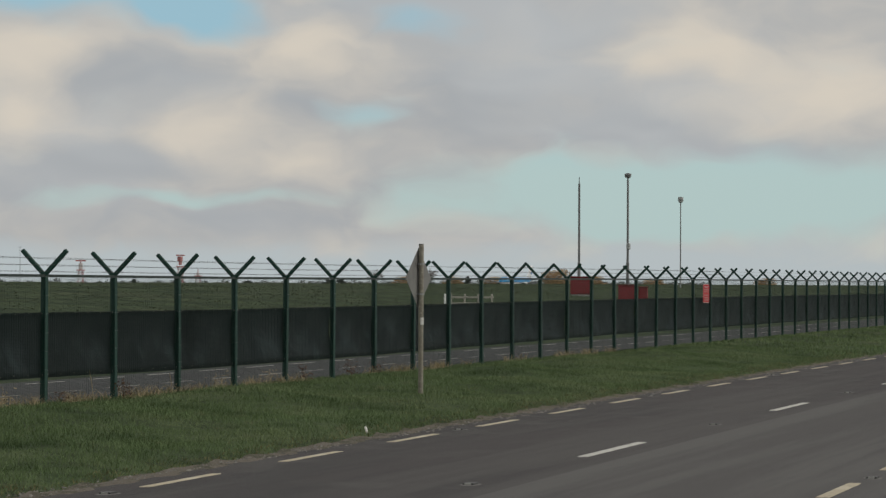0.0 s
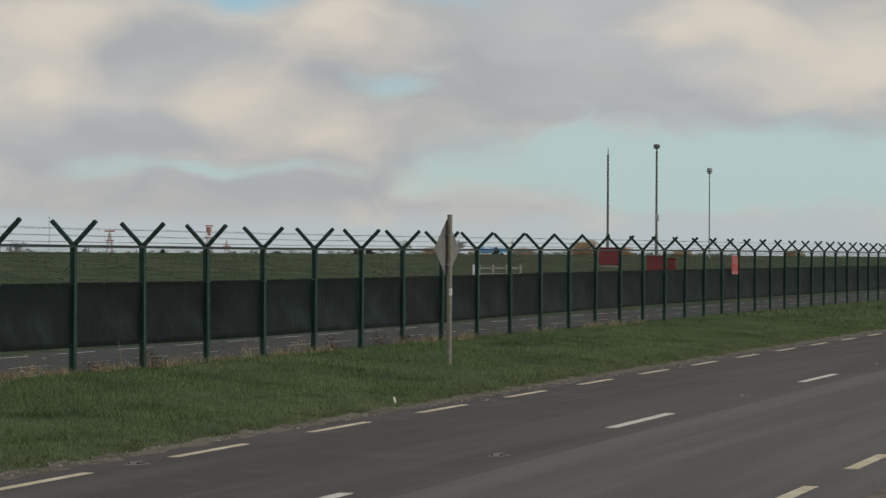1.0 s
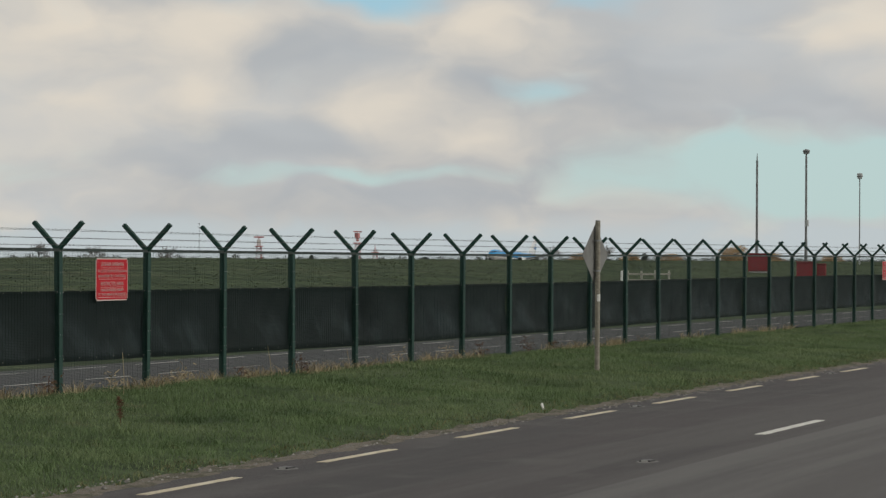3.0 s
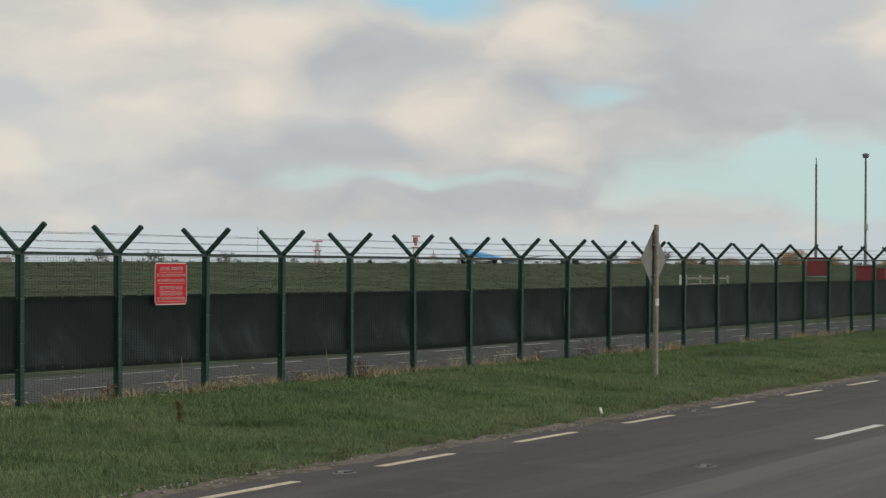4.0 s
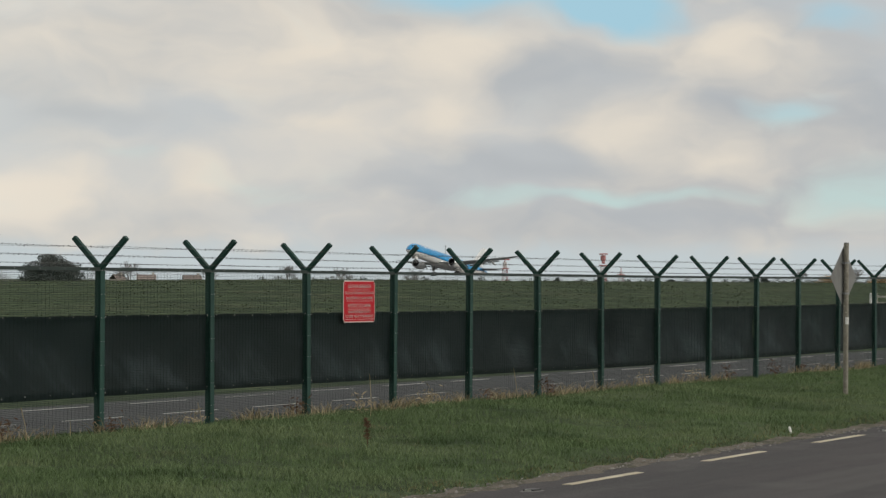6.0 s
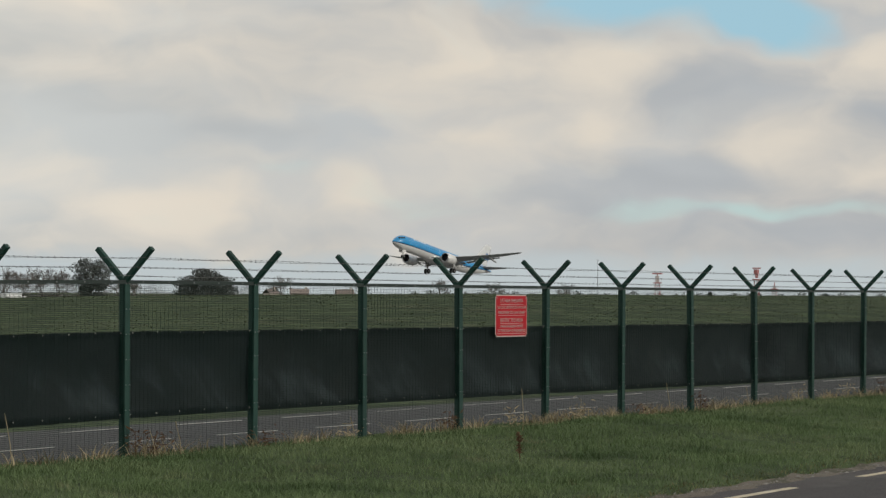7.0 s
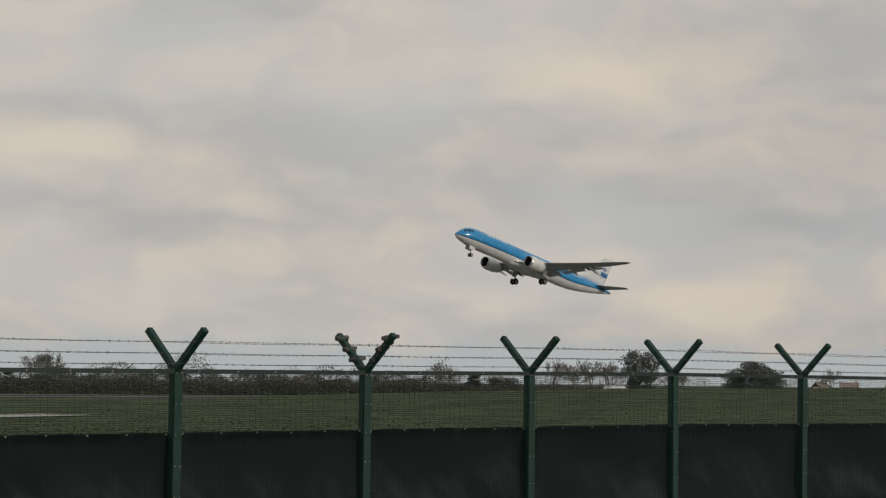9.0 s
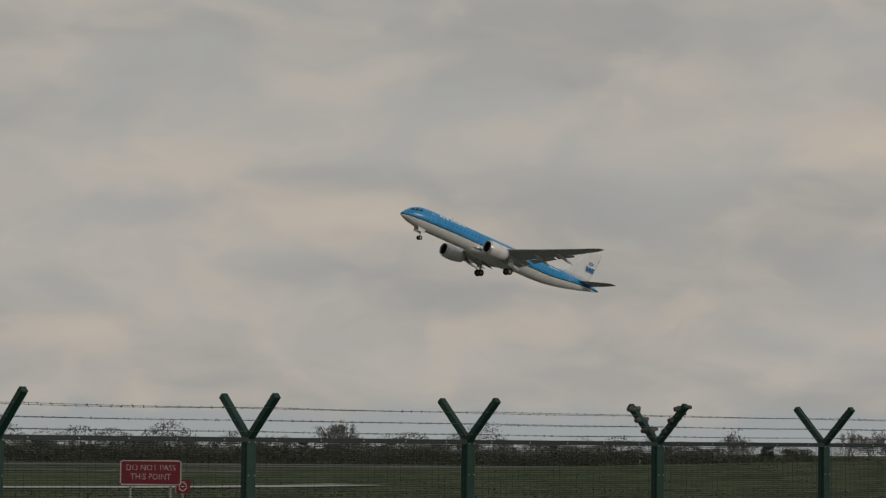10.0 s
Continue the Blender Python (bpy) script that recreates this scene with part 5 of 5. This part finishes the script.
def hedge(name, x0, x1, y, h, n, seed, m, label, size=0.3, wave=0.5):
    r = np.random.default_rng(seed)
    x = x0 + (x1 - x0) * r.random(n)
    top = h * (1 + wave * (0.5 * np.sin(x * 0.11 + seed) * np.sin(x * 0.043) + 0.35 * np.sin(x * 0.31)))
    yy = y + r.normal(0, 1.0, n)
    z = ground_z(x, yy) + top * r.random(n) ** 0.8
    a, b = r.normal(0, 1, (n, 3)), r.normal(0, 1, (n, 3))
    a = a / np.linalg.norm(a, axis=1)[:, None] * size
    b = b / np.linalg.norm(b, axis=1)[:, None] * size * 0.7
    c = np.stack([x, yy, z], -1)
    co = np.stack([c - a, c + b, c + a, c - b], 1).reshape(-1, 3)
    me = bpy.data.meshes.new(name)
    me.from_pydata(co.tolist(), [], (np.arange(n * 4).reshape(-1, 4)).tolist())
    me.materials.append(m)
    return tagged(new(name, me), label, "hedge", kind="stuff")


hedge("near_hedgerow", 210, 490, 408, 2.9, 60000, 21, HEDGELEAF, "dense dark winter hedgerow behind the runway", 0.2, 0.35)
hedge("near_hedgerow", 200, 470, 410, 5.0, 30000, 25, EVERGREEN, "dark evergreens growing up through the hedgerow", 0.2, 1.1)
hedge("far_hedge", 330, 760, 555, 2.4, 46000, 5, HEDGELEAF, "tangled brown winter hedgerow beyond the airfield", 0.2)
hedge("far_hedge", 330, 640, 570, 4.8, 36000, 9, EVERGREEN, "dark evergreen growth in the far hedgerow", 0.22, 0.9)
hedge("far_hedge", 330, 900, 600, 5.2, 34000, 15, TWIG, "bare grey-brown scrub behind the hedgerow", 0.2, 0.7)
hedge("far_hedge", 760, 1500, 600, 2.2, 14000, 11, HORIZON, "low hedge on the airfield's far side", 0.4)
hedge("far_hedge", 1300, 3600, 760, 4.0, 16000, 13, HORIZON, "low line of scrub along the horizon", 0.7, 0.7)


# rough grass of the field inside the fence
gx = np.concatenate([60 + 420 * rnd_np.random(70000) ** 1.4, 30 + 60 * rnd_np.random(12000)])
gy = np.concatenate([27 + 85 * rnd_np.random(70000), 26 + 60 * rnd_np.random(12000)])
rough_grass = tufts("rough_grass", gx, gy, rnd_np, 0.03 + 0.035 * rnd_np.random(len(gx)), 0.10, FIELD, 2.2)
tagged(rough_grass, "rough tussocky grass on the airfield's low ridge", "grass", kind="stuff")


def house(az, d, w, dep, h, turn, chimney=True):
    x, y, z = spot(az, d)
    e = empty("house", pose(x, y, z, 0, 0, turn))
    bm = bmesh.new()
    box(bm, -w / 2, w / 2, -dep / 2, dep / 2, -0.5, h)
    wall = part("wall", bm, RENDERED, e)
    bm = bmesh.new()
    r = dep * 0.38
    loft(bm, [[(sx * (w / 2 + 0.3), -dep / 2 - 0.3, h - 0.1), (sx * (w / 2 + 0.3), 0, h + r), (sx * (w / 2 + 0.3), dep / 2 + 0.3, h - 0.1), (sx * (w / 2 + 0.3), dep / 2 + 0.3, h - 0.25), (sx * (w / 2 + 0.3), 0, h + r - 0.15), (sx * (w / 2 + 0.3), -dep / 2 - 0.3, h - 0.25)] for sx in (-1, 1)])
    roof = part("roof", bm, ROOF, e)
    if chimney:
        bm = bmesh.new()
        box(bm, w * 0.3, w * 0.3 + 0.8, -0.3, 0.3, h + r - 0.6, h + r + 0.9)
        part("chimney", bm, RENDERED, roof)
    for k in range(max(2, int(w / 3))):
        bm = bmesh.new()
        xx = -w / 2 + (k + 0.5) * w / max(2, int(w / 3))
        box(bm, xx - 0.5, xx + 0.5, -dep / 2 - 0.04, -dep / 2 + 0.02, h * 0.35, h * 0.75)
        part("window", bm, GLASS, wall)
    return tagged(e, "distant cream-walled house with a brown pitched roof", "house", "distant houses")


house(57.35, 1050, 7, 4.5, 3.3, -57)
house(56.75, 1050, 4, 4.5, 3.3, -20)
house(58.3, 1100, 7, 4.5, 3.3, -50)
house(42.6, 900, 8, 6, 2.6, -45)
house(46.0, 900, 8, 6, 2.6, -45)
house(41.0, 800, 6, 5, 2.2, -40)
house(41.5, 810, 5, 5, 2.2, -35)


def block(name, az, d, w, h, dep, m, label, category, turn=None, sink=0.0):
    x, y, z = spot(az, d)
    e = empty(name, pose(x, y, z - sink, 0, 0, -az if turn is None else turn))
    bm = bmesh.new()
    box(bm, -w / 2, w / 2, -dep / 2, dep / 2, 0.12, h, bevel=0.06)
    body = part("body", bm, m, e)
    bm = bmesh.new()
    box(bm, -w / 2 - 0.06, w / 2 + 0.06, -dep / 2 - 0.06, dep / 2 + 0.06, h, h + 0.08, bevel=0.02)
    part("roof", bm, m, e)
    bm = bmesh.new()
    box(bm, -w * 0.2, w * 0.2, -dep / 2 - 0.03, -dep / 2, 0.2, h * 0.85)
    part("door", bm, m, body)
    bm = bmesh.new()
    box(bm, -w / 2 + 0.05, w / 2 - 0.05, -dep / 2 + 0.05, dep / 2 - 0.05, -0.3, 0.12)
    part("plinth", bm, CONCRETE, e)
    return tagged(e, label, category)


block("equipment_cabin", 75.35, 230, 1.72, 1.56, 1.5, SHEDRED, "dull red equipment cabin beside a mast", "cabin")
block("equipment_cabin", 76.32, 200, 1.25, 1.26, 1.2, SHEDRED, "dull red equipment cabin beside a mast", "cabin")
block("equipment_cabin", 76.66, 201, 0.68, 1.16, 0.8, SHEDRED, "small dull red equipment cabinet on the grass", "cabin")
block("white_hut", 46.9, 720, 1.7, 2.3, 2.0, WHITECLAD, "small white hut by the far hedgerow", "hut")
block("low_shelter", 49.9, 705, 4.5, 1.3, 2.4, CONCRETE, "low pale concrete shelter beyond the field", "shelter")


def box_truck():
    """A white rigid truck, nose towards +x, on its wheels at z 0."""
    e = empty("truck")
    bm = bmesh.new()
    box(bm, -3.9, 1.7, -1.2, 1.2, 0.95, 2.95, bevel=0.06)
    part("cargo_box", bm, WHITECLAD, e)
    bm = bmesh.new()
    side_line = ((1.85, 0.6), (3.9, 0.6), (3.9, 1.35), (3.3, 2.35), (1.85, 2.35))
    loft(bm, [[(x, y, z) for x, z in side_line] for y in (-1.1, 1.1)])
    cab = part("cab", bm, WHITECLAD, e)
    for y in (-1.11, 1.11):
        bm = bmesh.new()
        loft(bm, [[(x, y + d, z) for x, z in ((2.3, 1.4), (3.55, 1.4), (3.2, 2.1), (2.3, 2.1))] for d in (-0.015, 0.015)])
        part("side_window", bm, GLASS, cab)
    bm = bmesh.new()
    box(bm, -3.8, 3.6, -0.5, 0.5, 0.6, 0.9)
    part("chassis", bm, DARK, e)
    for x in (-2.6, 2.7):
        for y in (-1.0, 1.0):
            wc = Matrix.Translation((x, y, 0.48)) @ Matrix.Rotation(radians(90), 4, "Z")
            part("wheel", lathe(bmesh.new(), [(-0.14, 0.0), (-0.14, 0.42), (-0.09, 0.48), (0.09, 0.48), (0.14, 0.42), (0.14, 0.0)], 20, wc), RUBBER, e, "black tyre")
    return tagged(e, "white box truck driving along beyond the airfield", "truck")


truck = box_truck()


def mast(az, d, h, kind):
    x, y, z = spot(az, d)
    e = empty("mast", pose(x, y, z))
    bm = bmesh.new()
    tube(bm, (0, 0, -0.3), (0, 0, h * 0.22), 0.19 if kind != 2 else 0.10, 0.17 if kind != 2 else 0.09, 12)
    part("lower_tube", bm, MASTGREY if kind != 2 else MASTPALE, e)
    bm = bmesh.new()
    tube(bm, (0, 0, h * 0.22), (0, 0, h * 0.94), 0.135 if kind != 2 else 0.075, 0.115 if kind != 2 else 0.06, 12)
    part("upper_tube", bm, MASTGREY, e)
    if kind == 0:
        bm = bmesh.new()
        tube(bm, (0, 0, h * 0.94), (0, 0, h), 0.06, 0.04, 8)
        part("spike", bm, MASTGREY, e)
    elif kind == 1:
        bm = bmesh.new()
        lathe(bm, [(h * 0.94, 0.08), (h * 0.955, 0.10), (h * 0.96, 0.30), (h * 0.985, 0.40), (h * 0.992, 0.36), (h, 0.10), (h, 0.0)], 16, Matrix.Rotation(radians(-90), 4, "Y"))
        part("lamp_head", bm, MASTGREY, e, "dark round lamp head")
        bm = bmesh.new()
        box(bm, -0.27, 0.27, -0.25, 0.1, h * 0.335, h * 0.39, bevel=0.04)
        part("control_box", bm, MASTPALE, e, "pale control box on the mast")
    else:
        bm = bmesh.new()
        lathe(bm, [(h * 0.935, 0.12), (h * 0.94, 0.24), (h * 0.965, 0.32), (h * 0.995, 0.32), (h, 0.24), (h, 0.0)], 16, Matrix.Rotation(radians(-90), 4, "Y"))
        part("lamp_head", bm, MASTPALE, e, "pale rounded lamp head")
        bm = bmesh.new()
        lathe(bm, [(h * 0.962, 0.33), (h * 0.962, 0.345), (h * 0.97, 0.345), (h * 0.97, 0.33)], 16, Matrix.Rotation(radians(-90), 4, "Y"))
        part("band", bm, MASTGREY, e)
    return tagged(e, ("slim grey tapered aerial mast", "grey lamp mast with a control box", "thin pale mast with a rounded head")[kind], "mast", "airfield masts")


mast(75.315, 300, 13.53 - spot(75.315, 300)[2], 0)
mast(76.335, 300, 14.0 - spot(76.335, 300)[2], 1)
mast(77.44, 320, 12.02 - spot(77.44, 320)[2], 2)


def lattice_tower(az, d, h, w, head, label):
    x, y, z = spot(az, d)
    e = empty("radar_tower", pose(x, y, z, 0, 0, -az + 12))
    for sx in (-1, 1):
        for sy in (-1, 1):
            bm = bmesh.new()
            tube(bm, (sx * w * 0.62, sy * w * 0.62, -0.3), (sx * w * 0.45, sy * w * 0.45, h * 0.66), 0.11, 0.09, 6)
            part("leg", bm, TOWERRED if sx > 0 else TOWERWHITE, e)
    for k in range(4):
        bm = bmesh.new()
        z0, z1 = h * 0.66 * k / 4, h * 0.66 * (k + 1) / 4
        q0, q1 = w * (0.62 - 0.17 * k / 4), w * (0.62 - 0.17 * (k + 1) / 4)
        for a, b in (((-1, -1), (1, -1)), ((1, -1), (1, 1)), ((1, 1), (-1, 1)), ((-1, 1), (-1, -1))):
            tube(bm, (a[0] * q0, a[1] * q0, z0), (b[0] * q1, b[1] * q1, z1), 0.055, None, 5)
            tube(bm, (b[0] * q0, b[1] * q0, z0), (a[0] * q1, a[1] * q1, z1), 0.055, None, 5)
            tube(bm, (a[0] * q1, a[1] * q1, z1), (b[0] * q1, b[1] * q1, z1), 0.06, None, 5)
        part("bracing", bm, TOWERRED if k % 2 else TOWERWHITE, e)
    bm = bmesh.new()
    box(bm, -w * 0.75, w * 0.75, -w * 0.75, w * 0.75, h * 0.66, h * 0.69)
    part("platform", bm, TOWERRED, e)
    bm = bmesh.new()
    for a, b in (((-1, -1), (1, -1)), ((1, -1), (1, 1)), ((1, 1), (-1, 1)), ((-1, 1), (-1, -1))):
        tube(bm, (a[0] * w * 0.72, a[1] * w * 0.72, h * 0.69), (a[0] * w * 0.72, a[1] * w * 0.72, h * 0.77), 0.04, None, 5)
        tube(bm, (a[0] * w * 0.72, a[1] * w * 0.72, h * 0.77), (b[0] * w * 0.72, b[1] * w * 0.72, h * 0.77), 0.04, None, 5)
    part("railing", bm, TOWERWHITE, e)
    if head == "bar":
        bm = bmesh.new()
        box(bm, -w * 0.36, w * 0.36, -w * 0.36, w * 0.36, h * 0.69, h * 0.90, bevel=0.1)
        part("turning_gear", bm, TOWERWHITE, e)
        bm = bmesh.new()
        box(bm, -w * 1.05, w * 1.05, -0.35, 0.35, h * 0.955, h, bevel=0.06)
        tube(bm, (0, 0, h * 0.9), (0, 0, h * 0.96), 0.2, None, 8)
        part("scanner", bm, TOWERRED, e, "dull red rotating scanner bar")
    elif head == "dish":
        bm = bmesh.new()
        box(bm, -w * 0.28, w * 0.28, -w * 0.28, w * 0.28, h * 0.72, h * 0.84, bevel=0.1)
        part("turning_gear", bm, TOWERRED, e)
        bm = bmesh.new()
        rows_ = [[(-w * 0.55 + w * 1.1 * k / 8, -0.6 + 1.1 * ((k - 4) / 4) ** 2, z) for k in range(9)] + [(w * 0.55 - w * 1.1 * k / 8, -0.45 + 1.1 * ((k - 4) / 4) ** 2 * 0.9, z) for k in range(9)] for z in (h * 0.82, h * 0.9, h * 0.95)]
        loft(bm, rows_)
        part("dish", bm, TOWERRED, e, "haze-paled red curved radar dish")
        bm = bmesh.new()
        box(bm, -w * 0.85, w * 0.85, -0.3, 0.3, h * 0.965, h, bevel=0.05)
        part("scanner", bm, TOWERRED, e)
    else:
        bm = bmesh.new()
        tube(bm, (0, 0, h * 0.69), (0, 0, h), 0.28, 0.10, 8)
        part("aerial", bm, TOWERRED, e)
        bm = bmesh.new()
        box(bm, -w * 0.3, w * 0.3, -w * 0.3, w * 0.3, h * 0.69, h * 0.8, bevel=0.08)
        part("turning_gear", bm, TOWERWHITE, e)
    return tagged(e, label, "radar tower", "airfield radar towers")


lattice_tower(66.94, 1050, 14.2, 1.9, "dish", "haze-paled red and white lattice radar tower")
lattice_tower(64.87, 1080, 12.2, 1.9, "bar", "haze-paled red and white tower with a scanner bar")
lattice_tower(67.31, 1120, 9.2, 1.8, "spike", "short red and white lattice tower with an aerial")
x, y, z = spot(63.62, 1150)
aerial = empty("aerial_mast", pose(x, y, z))
bm = bmesh.new()
tube(bm, (0, 0, -0.3), (0, 0, 18.2), 0.13, 0.08, 8)
part("tube", bm, MASTGREY, aerial)
bm = bmesh.new()
for zz, w in ((18.0, 1.5), (16.6, 0.9)):
    tube(bm, (-w, 0, zz), (w, 0.4, zz), 0.07, None, 6)
part("crossbar", bm, MASTGREY, aerial)
tagged(aerial, "thin grey aerial mast with a crossbar", "mast")

# bleached timber rails on the grass
x, y, z = spot(73.05, 150)
rails = empty("timber_rails", pose(x, y, z, 0, 0, -58))
for k in range(4):
    bm = bmesh.new()
    box(bm, -1.15 + 0.78 * k - 0.05, -1.15 + 0.78 * k + 0.05, -0.04, 0.05, -0.2, 1.19 - z, bevel=0.012)
    part("post", bm, OLDWOOD, rails)
for zz in (0.66, 1.0):
    bm = bmesh.new()
    box(bm, -1.28, 1.28, -0.07, -0.04, zz - z - 0.055, zz - z + 0.055, bevel=0.008)
    part("rail", bm, OLDWOOD, rails)
tagged(rails, "short bleached timber post-and-rail fence on the airfield grass", "rail fence")
x, y, z = spot(72.5, 148)
marker = empty("marker_post", pose(x, y, z))
bm = bmesh.new()
box(bm, -0.06, 0.06, -0.05, 0.05, -0.2, 1.19 - z, bevel=0.012)
part("post", bm, WHITECLAD, marker)
tagged(marker, "short white marker post on the airfield grass", "marker")

# stop board beside the track
board_x, board_y = 55 * math.sin(radians(36.64)), 55 * math.cos(radians(36.64))
stop = empty("stop_board", pose(board_x, board_y, 0.94, 0, 0, -34))
board("board", 1.22, 0.50, DIMRED, SIGNWHITE, stop, rim=0.022)
line_of("DO NOT PASS", 0.17, 0.345, stop, 0.98)
line_of("THIS POINT", 0.17, 0.165, stop, 0.80)
for sx in (-0.4, 0.4):
    bm = bmesh.new()
    tube(bm, (sx, 0.04, -1.35), (sx, 0.04, 0.45), 0.03, None, 10)
    part("leg", bm, ZINC, stop)
bm = bmesh.new()
box(bm, 0.50, 0.80, 0.10, 0.108, -0.16, 0.12)
plate = part("side_plate", bm, DIMRED, stop, "small red plate with a white ring")
bm = bmesh.new()
ring_pts = [[(0.65 + r * math.cos(a), yy, -0.02 + 1.15 * r * math.sin(a)) for r, yy in ((0.060, 0.096), (0.085, 0.096), (0.085, 0.101), (0.060, 0.101))] for a in np.linspace(0, 2 * math.pi, 19)]
loft(bm, ring_pts, close=False)
box(bm, 0.625, 0.675, 0.096, 0.101, -0.035, -0.01)
box(bm, 0.505, 0.52, 0.096, 0.101, -0.15, 0.0)
part("ring", bm, SIGNWHITE, plate)
bm = bmesh.new()
tube(bm, (0.65, 0.13, -1.35), (0.65, 0.13, 0.1), 0.025, None, 8)
part("leg", bm, ZINC, stop)
tagged(stop, "red stop board with white lettering beside the service track", "sign")

# ---- what moves ----


def motions():
    """The airliner runs along the far runway and climbs away; a truck drives by."""
    line = 300.0
    rows = []
    for t, x, z, pitch, roll in ((0.0, 1045.8, 2.8, 0.5, 0.0), (1.25, 959.9, 2.8, 0.6, 0.0), (2.5, 870.6, 2.8, 1.2, 0.0), (3.5, 797.1, 2.9, 3.8, 0.0), (4.0, 760.0, 3.13, 5.4, 0.2), (4.5, 722.0, 3.7, 6.8, 0.6), (5.0, 683.1, 4.31, 7.6, 1.0), (5.75, 625.7, 5.92, 8.9, 1.6), (6.5, 566.7, 7.76, 10.1, 1.7), (7.0, 526.6, 9.89, 10.6, 1.0), (7.5, 488.1, 12.24, 10.9, -0.2), (8.0, 446.3, 15.33, 12.1, -0.9), (8.5, 407.8, 18.52, 13.2, -1.2), (9.0, 366.8, 22.36, 14.3, -0.9), (9.5, 328.4, 26.58, 15.2, -0.7), (10.0, 288.2, 31.82, 15.7, -0.8)):
        rows.append((t, pose(x, line, z, roll, -pitch, 177.3)))
    walk(plane, rows)
    # the truck drives along a lane behind the field
    drive = []
    for t, az in ((0.0, 46.6), (2.5, 48.4), (5.0, 50.1), (7.0, 51.40), (7.5, 51.70), (8.0, 52.01), (8.5, 52.28), (9.5, 52.78), (10.0, 53.02)):
        x, y = 396 * math.tan(radians(az)), 396
        drive.append((t, pose(x, y, float(ground_z(x, y)), 0, 0, 0)))
    walk(truck, drive)


motions()
